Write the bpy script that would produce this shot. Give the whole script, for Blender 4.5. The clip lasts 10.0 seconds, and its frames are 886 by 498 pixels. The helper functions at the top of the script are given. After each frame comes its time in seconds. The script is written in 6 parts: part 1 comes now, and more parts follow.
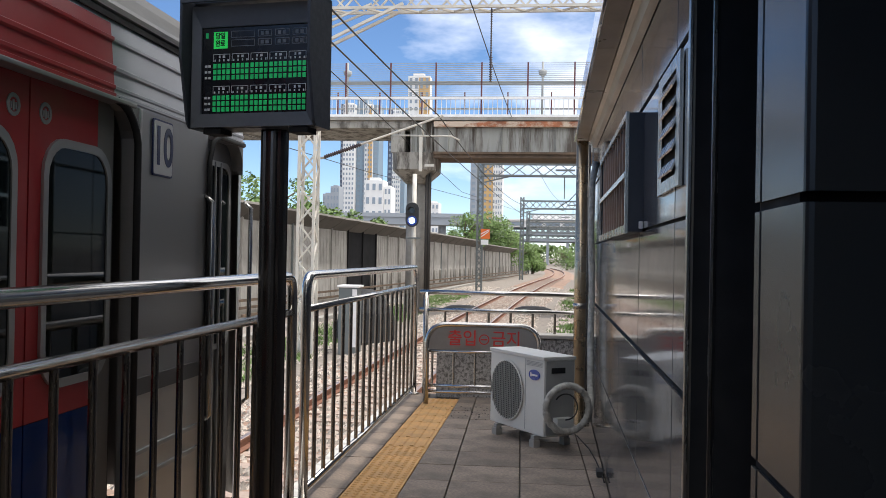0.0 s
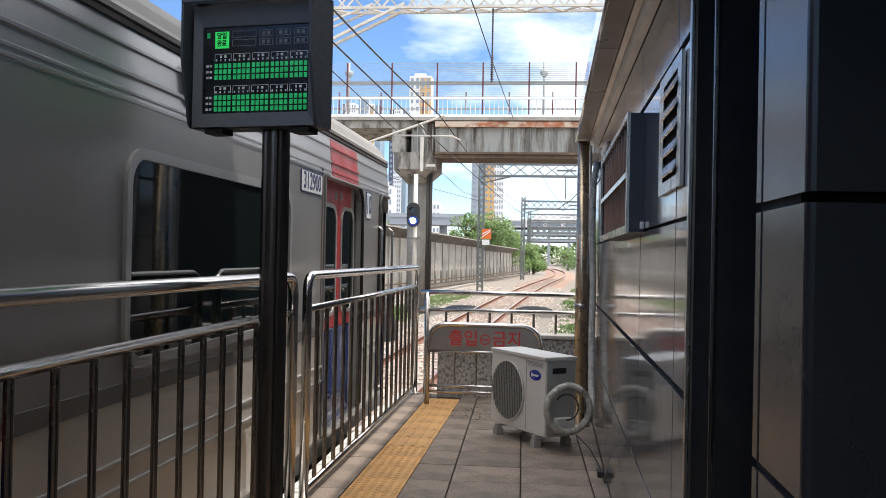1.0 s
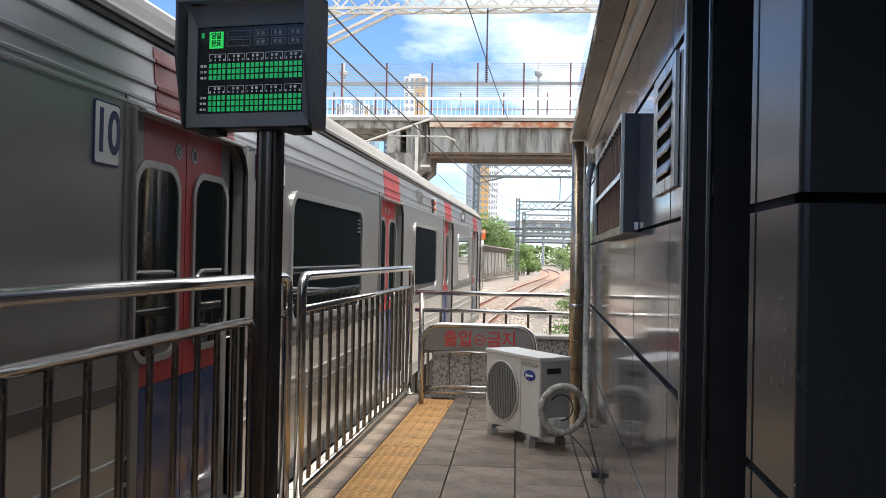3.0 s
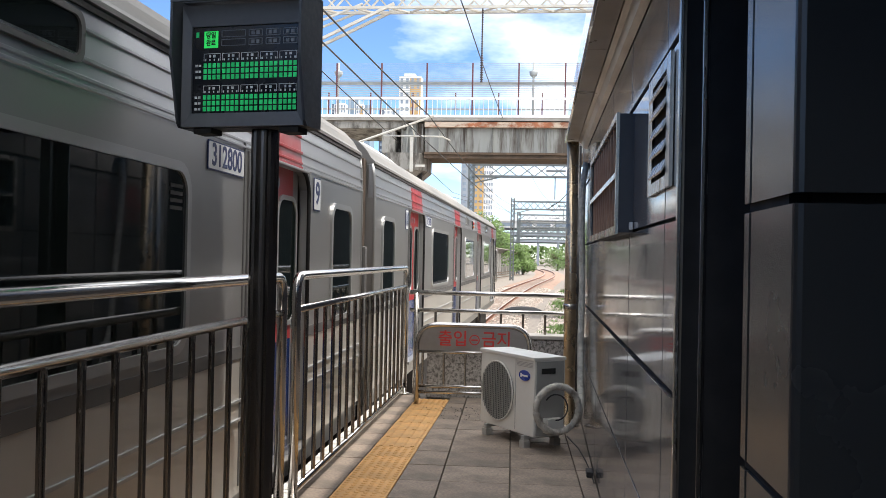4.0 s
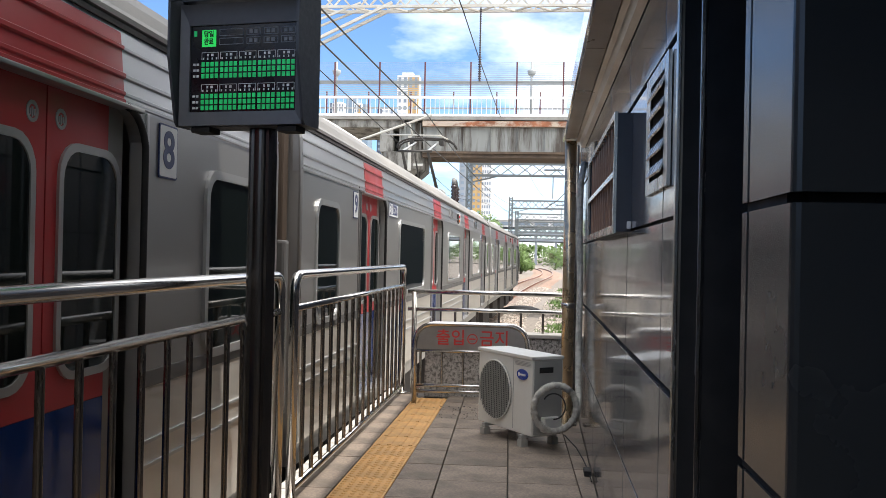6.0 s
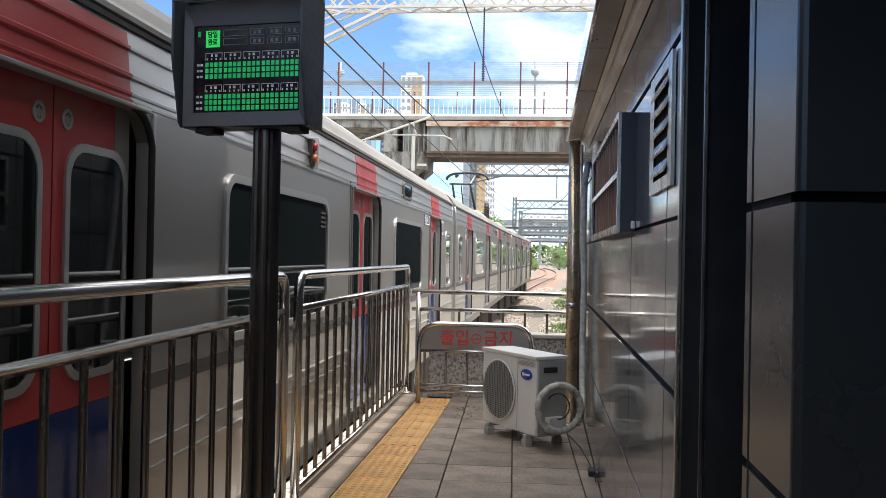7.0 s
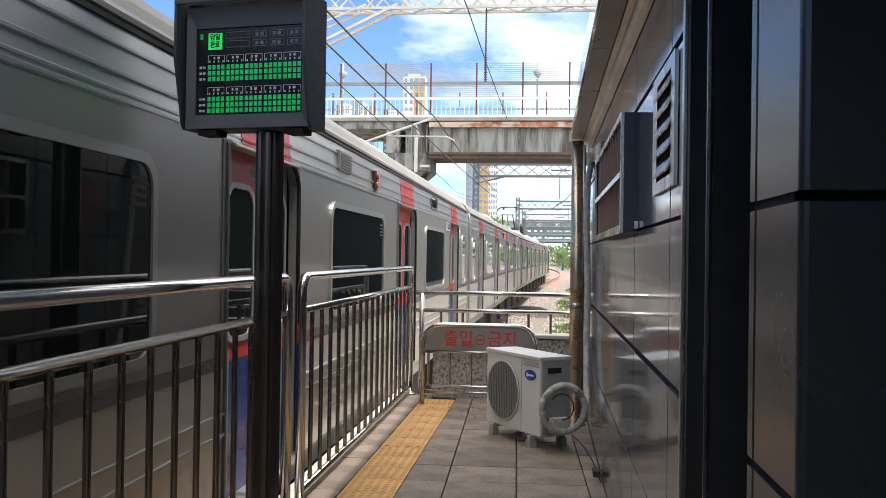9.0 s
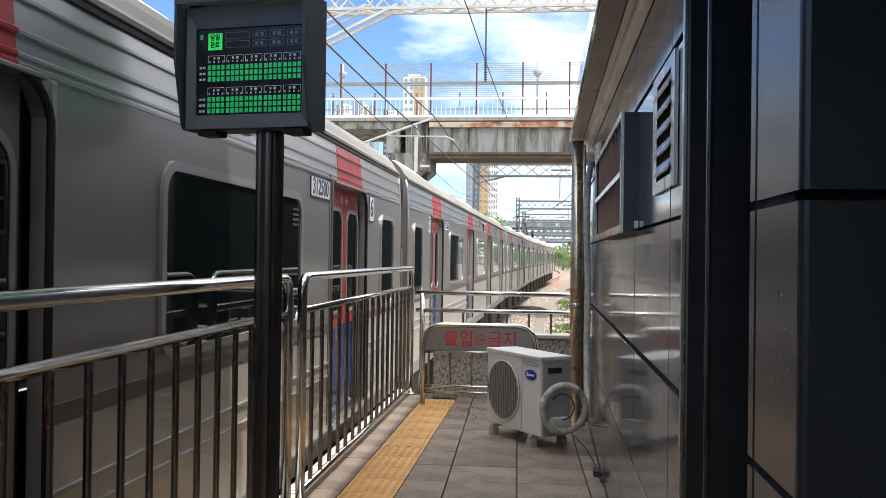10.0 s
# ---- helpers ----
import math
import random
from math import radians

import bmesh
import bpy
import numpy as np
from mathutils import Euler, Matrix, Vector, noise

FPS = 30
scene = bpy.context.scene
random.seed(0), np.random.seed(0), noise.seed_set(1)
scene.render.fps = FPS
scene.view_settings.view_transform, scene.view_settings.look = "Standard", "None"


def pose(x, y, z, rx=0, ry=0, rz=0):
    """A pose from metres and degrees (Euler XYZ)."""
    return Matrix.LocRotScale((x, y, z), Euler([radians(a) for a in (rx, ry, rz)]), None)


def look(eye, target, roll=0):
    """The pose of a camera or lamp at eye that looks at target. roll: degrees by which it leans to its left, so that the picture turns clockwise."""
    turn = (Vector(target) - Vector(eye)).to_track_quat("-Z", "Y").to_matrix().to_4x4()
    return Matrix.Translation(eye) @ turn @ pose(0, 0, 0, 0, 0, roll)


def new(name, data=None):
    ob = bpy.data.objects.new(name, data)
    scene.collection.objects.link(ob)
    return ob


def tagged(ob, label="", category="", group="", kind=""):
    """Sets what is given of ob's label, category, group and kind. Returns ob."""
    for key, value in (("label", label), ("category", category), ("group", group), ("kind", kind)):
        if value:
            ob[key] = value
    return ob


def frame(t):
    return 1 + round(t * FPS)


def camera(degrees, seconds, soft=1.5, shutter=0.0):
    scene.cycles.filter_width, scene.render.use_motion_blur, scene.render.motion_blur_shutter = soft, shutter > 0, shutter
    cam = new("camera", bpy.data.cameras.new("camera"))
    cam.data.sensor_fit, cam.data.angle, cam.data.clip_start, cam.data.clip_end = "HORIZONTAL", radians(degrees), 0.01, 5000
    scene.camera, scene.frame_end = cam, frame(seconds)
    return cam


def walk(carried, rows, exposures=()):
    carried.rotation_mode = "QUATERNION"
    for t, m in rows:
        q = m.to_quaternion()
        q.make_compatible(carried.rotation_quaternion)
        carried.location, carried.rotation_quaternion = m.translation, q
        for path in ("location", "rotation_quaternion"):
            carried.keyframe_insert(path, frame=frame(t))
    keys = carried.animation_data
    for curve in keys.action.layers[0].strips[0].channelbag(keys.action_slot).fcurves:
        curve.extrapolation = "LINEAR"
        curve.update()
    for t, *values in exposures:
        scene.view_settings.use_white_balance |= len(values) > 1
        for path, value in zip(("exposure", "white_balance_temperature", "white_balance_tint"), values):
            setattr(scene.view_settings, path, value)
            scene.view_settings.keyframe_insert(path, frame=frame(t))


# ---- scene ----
# ================= camera =================
cam = camera(51.26, 10.0, soft=0.4)
EYE = (0.0, 0.0, 1.289)
# seconds, turn to the left, tilt up, lean (degrees)
TURNS = [(0.0, 6.612, 0.395, 1.054), (0.5, 6.608, 0.399, 1.083), (1.0, 6.679, 0.398, 1.13), (1.5, 6.707, 0.407, 1.14),
         (2.0, 6.655, 0.431, 1.133), (2.5, 6.494, 0.431, 1.133), (4.0, 6.028, 0.432, 1.176), (4.5, 5.827, 0.427, 1.19),
         (5.0, 5.735, 0.408, 1.24), (5.5, 5.782, 0.385, 1.24), (7.0, 6.14, 0.372, 1.13), (7.5, 6.185, 0.374, 1.12),
         (8.0, 6.19, 0.393, 1.005), (8.5, 6.203, 0.411, 0.89), (9.0, 6.344, 0.43, 0.827), (9.5, 6.409, 0.43, 0.76),
         (10.0, 6.357, 0.43, 0.75)]
walk(cam, [(t, pose(*EYE, 90 + tilt, 0, turn) @ pose(0, 0, 0, 0, 0, lean)) for t, turn, tilt, lean in TURNS],
     exposures=[(0.0, 0.42, 6350, 12), (0.5, 0.70, 6350, 12), (1.0, 0.84, 6350, 12), (2.0, 0.96, 6350, 11), (10.0, 0.96, 6350, 11)])

# ================= world and sun =================
SUN_DIR = Vector((0.29, -0.08, 0.953)).normalized()
world = bpy.data.worlds.new("sky")
scene.world = world
world.use_nodes = True
wn, wl = world.node_tree.nodes, world.node_tree.links
wn.clear()
w_out = wn.new("ShaderNodeOutputWorld")
w_bg = wn.new("ShaderNodeBackground")
w_sky = wn.new("ShaderNodeTexSky")
w_sky.sky_type = "NISHITA"
w_sky.sun_disc = False
w_sky.sun_elevation = math.asin(SUN_DIR.z)
w_sky.sun_rotation = math.atan2(SUN_DIR.x, SUN_DIR.y)
w_sky.air_density, w_sky.dust_density, w_sky.ozone_density = 0.8, 0.0, 1.6
w_sky.altitude = 1500
w_co = wn.new("ShaderNodeTexCoord")
w_map = wn.new("ShaderNodeMapping")
w_map.inputs["Scale"].default_value = (1.0, 1.0, 2.6)
w_map.inputs["Location"].default_value = (1.7, 0.4, 0.3)
w_noise = wn.new("ShaderNodeTexNoise")
w_noise.inputs["Scale"].default_value = 2.2
w_noise.inputs["Detail"].default_value = 7.0
w_noise.inputs["Roughness"].default_value = 0.55
w_ramp = wn.new("ShaderNodeValToRGB")
w_ramp.color_ramp.elements[0].position, w_ramp.color_ramp.elements[1].position = 0.57, 0.80
w_mix = wn.new("ShaderNodeMixRGB")
w_mix.inputs["Color2"].default_value = (7.8, 7.7, 7.5, 1)
wl.new(w_co.outputs["Generated"], w_map.inputs["Vector"])
wl.new(w_map.outputs["Vector"], w_noise.inputs["Vector"])
# clouds thicken overhead and towards the sun, thin out to the horizon
w_dot = wn.new("ShaderNodeVectorMath")
w_dot.operation = "DOT_PRODUCT"
w_dot.inputs[1].default_value = (0.6, 0.0, 0.5)
wl.new(w_co.outputs["Generated"], w_dot.inputs[0])
w_add = wn.new("ShaderNodeMath")
w_add.operation = "ADD"
wl.new(w_noise.outputs["Fac"], w_add.inputs[0])
wl.new(w_dot.outputs["Value"], w_add.inputs[1])
wl.new(w_add.outputs["Value"], w_ramp.inputs["Fac"])
wl.new(w_ramp.outputs["Color"], w_mix.inputs["Fac"])
w_sat = wn.new("ShaderNodeHueSaturation")
w_sat.inputs["Saturation"].default_value = 1.12
w_sat.inputs["Value"].default_value = 0.60
wl.new(w_sky.outputs["Color"], w_sat.inputs["Color"])
wl.new(w_sat.outputs["Color"], w_mix.inputs["Color1"])
wl.new(w_mix.outputs["Color"], w_bg.inputs["Color"])
w_bg.inputs["Strength"].default_value = 0.21
wl.new(w_bg.outputs["Background"], w_out.inputs["Surface"])

sun_data = bpy.data.lights.new("sun", "SUN")
sun_data.energy, sun_data.angle, sun_data.color = 2.3, radians(0.5), (1.0, 0.94, 0.86)
sun = new("sun", sun_data)
sun.matrix_world = look((0, 0, 60), Vector((0, 0, 60)) - SUN_DIR)


# ================= materials =================
def mat(name, color, rough=0.6, metal=0.0, vary=0.12, scale=6.0, bump=0.0, bscale=60.0, dirt=None, dscale=1.2,
        damount=0.5, rvar=0.1, stretch=(1, 1, 1), coat=0.0, spec=0.5, rand=0.0, emit=0.0, island=False, edge=(0.45, 0.72)):
    """A surface with fine variation, larger stains, relief and uneven gloss, in metres of the thing's own space."""
    m = bpy.data.materials.new(name)
    m.use_nodes = True
    n, l = m.node_tree.nodes, m.node_tree.links
    b = n["Principled BSDF"]
    b.inputs["Metallic"].default_value = metal
    b.inputs["Specular IOR Level"].default_value = spec
    b.inputs["Coat Weight"].default_value = coat
    co = n.new("ShaderNodeTexCoord")
    mp = n.new("ShaderNodeMapping")
    mp.inputs["Scale"].default_value = stretch
    l.new(co.outputs["Object"], mp.inputs["Vector"])
    fine = n.new("ShaderNodeTexNoise")
    fine.inputs["Scale"].default_value, fine.inputs["Detail"].default_value = scale, 6.0
    l.new(mp.outputs["Vector"], fine.inputs["Vector"])
    hsv = n.new("ShaderNodeHueSaturation")
    hsv.inputs["Color"].default_value = (*color, 1)
    val = n.new("ShaderNodeMapRange")
    val.inputs["From Min"].default_value, val.inputs["From Max"].default_value = 0.25, 0.75
    val.inputs["To Min"].default_value, val.inputs["To Max"].default_value = 1 - vary, 1 + vary
    l.new(fine.outputs["Fac"], val.inputs["Value"])
    last = val.outputs["Result"]
    if rand:
        src = n.new("ShaderNodeNewGeometry").outputs["Random Per Island"] if island else n.new("ShaderNodeObjectInfo").outputs["Random"]
        rr = n.new("ShaderNodeMapRange")
        rr.inputs["To Min"].default_value, rr.inputs["To Max"].default_value = 1 - rand, 1 + rand
        l.new(src, rr.inputs["Value"])
        mul = n.new("ShaderNodeMath")
        mul.operation = "MULTIPLY"
        l.new(last, mul.inputs[0]), l.new(rr.outputs["Result"], mul.inputs[1])
        last = mul.outputs[0]
    l.new(last, hsv.inputs["Value"])
    col = hsv.outputs["Color"]
    if dirt:
        big = n.new("ShaderNodeTexNoise")
        big.inputs["Scale"].default_value, big.inputs["Detail"].default_value = dscale, 8.0
        big.inputs["Roughness"].default_value = 0.65
        l.new(mp.outputs["Vector"], big.inputs["Vector"])
        rp = n.new("ShaderNodeValToRGB")
        rp.color_ramp.elements[0].position, rp.color_ramp.elements[1].position = edge
        rp.color_ramp.elements[1].color = (damount, damount, damount, 1)
        l.new(big.outputs["Fac"], rp.inputs["Fac"])
        mx = n.new("ShaderNodeMixRGB")
        mx.inputs["Color2"].default_value = (*dirt, 1)
        l.new(rp.outputs["Color"], mx.inputs["Fac"]), l.new(col, mx.inputs["Color1"])
        col = mx.outputs["Color"]
    l.new(col, b.inputs["Base Color"])
    rg = n.new("ShaderNodeMapRange")
    rg.inputs["From Min"].default_value, rg.inputs["From Max"].default_value = 0.3, 0.7
    rg.inputs["To Min"].default_value, rg.inputs["To Max"].default_value = max(0.02, rough - rvar), min(1, rough + rvar)
    l.new(fine.outputs["Fac"], rg.inputs["Value"])
    l.new(rg.outputs["Result"], b.inputs["Roughness"])
    if bump:
        bn = n.new("ShaderNodeTexNoise")
        bn.inputs["Scale"].default_value, bn.inputs["Detail"].default_value = bscale, 4.0
        l.new(mp.outputs["Vector"], bn.inputs["Vector"])
        bp = n.new("ShaderNodeBump")
        bp.inputs["Strength"].default_value, bp.inputs["Distance"].default_value = bump, 0.004
        l.new(bn.outputs["Fac"], bp.inputs["Height"])
        l.new(bp.outputs["Normal"], b.inputs["Normal"])
    if emit:
        l.new(col, b.inputs["Emission Color"])
        b.inputs["Emission Strength"].default_value = emit
    return m


M_STEEL = mat("brushed_stainless", (0.50, 0.485, 0.465), 0.17, 1.0, 0.04, 20, dirt=(0.45, 0.43, 0.40), dscale=3, damount=0.2, rvar=0.04)
# brownish bars, darkened below M_STEEL to stand for shade and dark reflections
M_BALUSTER = mat("shaded_brown_steel_bar", (0.32, 0.285, 0.25), 0.26, 1.0, 0.06, 14, dirt=(0.22, 0.18, 0.15), dscale=4, damount=0.4, stretch=(1, 1, 0.15))
M_STEEL_DULL = mat("dull_stainless", (0.46, 0.43, 0.39), 0.26, 1.0, 0.06, 14, dirt=(0.30, 0.27, 0.23), dscale=4, damount=0.3, stretch=(1, 1, 0.12))
M_DARKSTEEL = mat("dark_steel", (0.13, 0.12, 0.112), 0.24, 0.9, 0.06, 12, rvar=0.04, stretch=(1, 1, 0.06))
M_JAMB = mat("brown_bronze_jamb", (0.27, 0.24, 0.205), 0.32, 1.0, 0.1, 6, rvar=0.05, stretch=(1, 1, 0.1))
M_TILE = mat("paving_stone", (0.245, 0.193, 0.150), 0.75, 0, 0.38, 60, 0.6, 160, dirt=(0.10, 0.082, 0.066), dscale=3.2, damount=0.75, edge=(0.44, 0.66), rand=0.2)
M_JOINT = mat("joint_mortar", (0.10, 0.088, 0.076), 0.95, 0, 0.2, 30, 0.3, 90)
M_TACT = mat("yellow_tactile", (0.66, 0.37, 0.13), 0.7, 0, 0.15, 30, 0.3, 120, dirt=(0.30, 0.19, 0.08), dscale=4, damount=0.55, rand=0.08)
M_EDGE = mat("platform_edge_tile", (0.74, 0.71, 0.65), 0.7, 0, 0.1, 20, 0.2, 100, dirt=(0.3, 0.28, 0.25), dscale=4, damount=0.4, rand=0.06)
M_CONC = mat("concrete", (0.33, 0.315, 0.285), 0.9, 0, 0.14, 5, 0.5, 40, dirt=(0.17, 0.16, 0.14), dscale=0.9, damount=0.7)
M_CONC_STREAK = mat("weathered_concrete", (0.36, 0.345, 0.31), 0.9, 0, 0.14, 3, 0.4, 30, dirt=(0.08, 0.07, 0.06), dscale=2.2, damount=0.85, stretch=(1, 1, 0.35), edge=(0.46, 0.60))
M_GRANITE = mat("granite_curb", (0.34, 0.32, 0.295), 0.7, 0, 0.35, 60, 0.3, 120, dirt=(0.09, 0.08, 0.072), dscale=34, damount=0.85, edge=(0.50, 0.56))
M_PANEL = mat("polished_wall_panel", (0.12, 0.117, 0.117), 0.085, 0, 0.10, 9, 0.0, 30, dirt=(0.16, 0.155, 0.15), dscale=2.5, damount=0.5, rvar=0.03, spec=0.6, rand=0.10)
M_PANEL_NEAR = mat("satin_dark_panel", (0.034, 0.037, 0.038), 0.26, 0.1, 0.05, 3, 0.0, 30, rvar=0.03, spec=0.42)
M_FASCIA = mat("polished_fascia", (0.45, 0.48, 0.52), 0.08, 0.35, 0.05, 4, rvar=0.03, coat=0.8)
M_SOFFIT = mat("soffit_panel", (0.42, 0.36, 0.28), 0.35, 0.2, 0.1, 4, dirt=(0.22, 0.19, 0.15), dscale=3, damount=0.5)
M_BLACK = mat("black_gap", (0.012, 0.012, 0.012), 0.8, 0, 0.1, 10)
M_BLACKP = mat("black_powder_coat", (0.045, 0.052, 0.065), 0.5, 0, 0.1, 40, 0.1, 300)
M_SCREENF = mat("graphite_bezel", (0.085, 0.095, 0.11), 0.45, 0, 0.08, 40, 0.1, 300)
M_SCREEN = mat("black_screen", (0.006, 0.008, 0.012), 0.25, 0, 0.1, 10)
M_GREEN = mat("green_led", (0.02, 0.60, 0.17), 0.5, 0, 0.03, 10, emit=0.09, rand=0.1)
M_GREEN2 = mat("bright_green_led", (0.04, 0.90, 0.15), 0.5, 0, 0.03, 10, emit=0.2)
M_UNLIT = mat("unlit_segment", (0.17, 0.18, 0.195), 0.5, 0, 0.05, 10)
M_ICON = mat("pale_print", (0.62, 0.63, 0.64), 0.5, 0, 0.05, 10)
M_ACW = mat("ac_white_enamel", (0.66, 0.65, 0.60), 0.4, 0, 0.05, 8, dirt=(0.45, 0.42, 0.36), dscale=4, damount=0.4)
# side grey lowered so the colour carries the shade on that side
M_ACG = mat("ac_side_grey", (0.32, 0.32, 0.30), 0.5, 0, 0.06, 8, dirt=(0.33, 0.31, 0.28), dscale=4, damount=0.4)
M_BLUE = mat("blue_badge", (0.02, 0.05, 0.30), 0.3, 0, 0.04, 10)
M_WHITE = mat("white_print", (0.80, 0.80, 0.78), 0.5, 0, 0.03, 10)
M_TAPE = mat("pipe_wrap_tape", (0.46, 0.44, 0.39), 0.75, 0, 0.25, 30, 0.6, 70, dirt=(0.15, 0.14, 0.115), dscale=22, damount=0.75)
M_RUBBER = mat("black_rubber", (0.02, 0.02, 0.02), 0.7, 0, 0.2, 20)
M_REDTXT = mat("red_lettering", (0.66, 0.05, 0.045), 0.5, 0, 0.08, 30)
M_SIGNP = mat("sign_plate_steel", (0.36, 0.35, 0.34), 0.42, 0.85, 0.08, 10, dirt=(0.2, 0.18, 0.16), dscale=3, damount=0.4)
# train
M_BODY = mat("train_stainless", (0.36, 0.354, 0.345), 0.33, 0.58, 0.04, 3, 0.02, 120, dirt=(0.34, 0.325, 0.30), dscale=0.6, damount=0.3, edge=(0.35, 0.85), rvar=0.04, stretch=(1, 0.3, 1))
# lower side panels, paler and warmer than M_BODY
M_LOWER = mat("pale_lower_panel", (0.60, 0.565, 0.51), 0.36, 0.45, 0.06, 3, 0.03, 120, dirt=(0.42, 0.385, 0.33), dscale=1.1, damount=0.35, rvar=0.06, stretch=(1, 0.3, 1))
# body metal made paler and bluer, sky reflection put into the colour
M_BODYL = mat("train_upper_skylit", (0.43, 0.44, 0.46), 0.38, 0.75, 0.05, 3, dirt=(0.38, 0.37, 0.36), dscale=1.2, damount=0.4, stretch=(1, 0.3, 1))
M_ROOFU = mat("roof_unit_paint", (0.50, 0.49, 0.47), 0.7, 0, 0.08, 4, dirt=(0.33, 0.30, 0.26), dscale=1.5, damount=0.4)
M_ROOF = mat("train_roof_paint", (0.20, 0.195, 0.185), 0.7, 0, 0.1, 4, 0.2, 60, dirt=(0.33, 0.30, 0.26), dscale=1.5, damount=0.6, stretch=(1, 0.4, 1))
M_RED = mat("train_red", (0.40, 0.030, 0.035), 0.4, 0, 0.05, 4, dirt=(0.34, 0.03, 0.03), dscale=2, damount=0.3)
M_TBLUE = mat("train_blue", (0.006, 0.03, 0.15), 0.12, 0, 0.05, 4, dirt=(0.02, 0.05, 0.15), dscale=2, damount=0.3)
M_GLASS = mat("tinted_train_glass", (0.008, 0.012, 0.011), 0.03, 0, 0.1, 3, spec=0.5, rvar=0.01)
M_FRAME = mat("window_frame_alu", (0.47, 0.47, 0.46), 0.35, 0.6, 0.03, 4, rvar=0.03)
# also colours the sheets that stand for shade in the door pockets
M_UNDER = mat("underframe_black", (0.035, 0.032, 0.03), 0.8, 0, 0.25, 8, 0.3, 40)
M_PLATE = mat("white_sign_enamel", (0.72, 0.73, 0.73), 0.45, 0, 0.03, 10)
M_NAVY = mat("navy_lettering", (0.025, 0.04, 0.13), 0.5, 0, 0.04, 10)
M_DOORG = mat("unpainted_door_edge", (0.27, 0.255, 0.235), 0.45, 0.4, 0.05, 4, dirt=(0.28, 0.26, 0.23), dscale=2, damount=0.4)
M_LINER = mat("door_recess_paint", (0.16, 0.155, 0.15), 0.5, 0.4, 0.1, 6)
M_GANGWAY = mat("brown_gangway_cover", (0.09, 0.062, 0.043), 0.7, 0, 0.15, 6, dirt=(0.1, 0.07, 0.05), dscale=3, damount=0.5)
M_BELLOWS = mat("gangway_rubber", (0.03, 0.026, 0.023), 0.8, 0, 0.15, 12)
M_ORANGE = mat("amber_lens", (0.55, 0.16, 0.05), 0.3, 0, 0.05, 10)
# outside
M_GRAVEL = mat("ballast_ground", (0.25, 0.22, 0.185), 0.95, 0, 0.5, 14, 1.0, 12, dirt=(0.13, 0.10, 0.08), dscale=7, damount=0.85)
M_STONE = mat("ballast_stone", (0.38, 0.335, 0.285), 0.95, 0, 0.2, 20, rand=0.6, island=True)
M_BED = mat("rusty_ballast", (0.30, 0.20, 0.145), 0.95, 0, 0.45, 16, 1.0, 14, dirt=(0.15, 0.085, 0.055), dscale=0.8, damount=0.7)
M_RAIL = mat("rusty_rail", (0.22, 0.10, 0.06), 0.7, 0.3, 0.25, 12, 0.2, 60)
M_RAILTOP = mat("worn_rail_head", (0.55, 0.42, 0.36), 0.35, 0.9, 0.1, 12)
M_SLEEPER = mat("sleeper_concrete", (0.36, 0.28, 0.23), 0.95, 0, 0.2, 8, 0.3, 40)
M_GRASS = mat("weed_leaf", (0.11, 0.19, 0.045), 0.7, 0, 0.3, 3, rand=0.4, island=True)
M_LEAF = mat("tree_leaf", (0.11, 0.185, 0.042), 0.6, 0, 0.3, 1.2, rand=0.45, island=True)
M_BARK = mat("bark", (0.16, 0.12, 0.09), 0.95, 0, 0.3, 8, 0.6, 20)
M_MAST = mat("white_mast_paint", (0.60, 0.58, 0.52), 0.6, 0, 0.1, 6, dirt=(0.35, 0.27, 0.2), dscale=3, damount=0.5)
M_MASTG = mat("galvanised_mast", (0.17, 0.19, 0.19), 0.6, 0.4, 0.1, 6)
M_WIRE = mat("dark_wire", (0.06, 0.055, 0.05), 0.6, 0.5, 0.1, 10)
M_INSUL = mat("brown_insulator", (0.05, 0.035, 0.035), 0.3, 0, 0.1, 10)
M_NOISE = mat("noise_wall_panel", (0.36, 0.345, 0.32), 0.8, 0, 0.12, 2, 0.2, 30, dirt=(0.15, 0.14, 0.125), dscale=0.6, damount=0.6, rand=0.07)
M_BAFFLE = mat("dark_baffle", (0.13, 0.12, 0.108), 0.85, 0, 0.2, 2, dirt=(0.07, 0.065, 0.06), dscale=0.8, damount=0.6, rand=0.15)
M_NOISE_D = mat("dark_noise_panel", (0.018, 0.018, 0.02), 0.9, 0, 0.12, 2, spec=0.1, dirt=(0.02, 0.02, 0.02), dscale=0.6, damount=0.5)
M_RUST = mat("rusted_girder", (0.34, 0.345, 0.32), 0.8, 0, 0.15, 3, 0.2, 20, dirt=(0.075, 0.055, 0.04), dscale=2.4, damount=0.9, stretch=(1, 1, 0.1), edge=(0.47, 0.60))
M_RUSTL = mat("brown_flange", (0.13, 0.09, 0.06), 0.85, 0, 0.3, 4, 0.2, 20, dirt=(0.05, 0.035, 0.025), dscale=1.5, damount=0.7)
M_RUSTD = mat("rust_flange", (0.34, 0.13, 0.065), 0.9, 0, 0.4, 4, 0.2, 20, dirt=(0.62, 0.53, 0.42), dscale=1.8, damount=0.85, stretch=(0.6, 1, 1), edge=(0.43, 0.52))
M_MAROON = mat("maroon_post", (0.12, 0.04, 0.045), 0.6, 0, 0.1, 8)
M_WPAINT = mat("white_railing_paint", (0.78, 0.78, 0.78), 0.6, 0, 0.08, 6)
M_FARW = mat("far_white_wall", (0.72, 0.72, 0.72), 0.9, 0, 0.05, 0.05)
M_FARG = mat("far_grey_wall", (0.30, 0.33, 0.37), 0.9, 0, 0.06, 0.05)
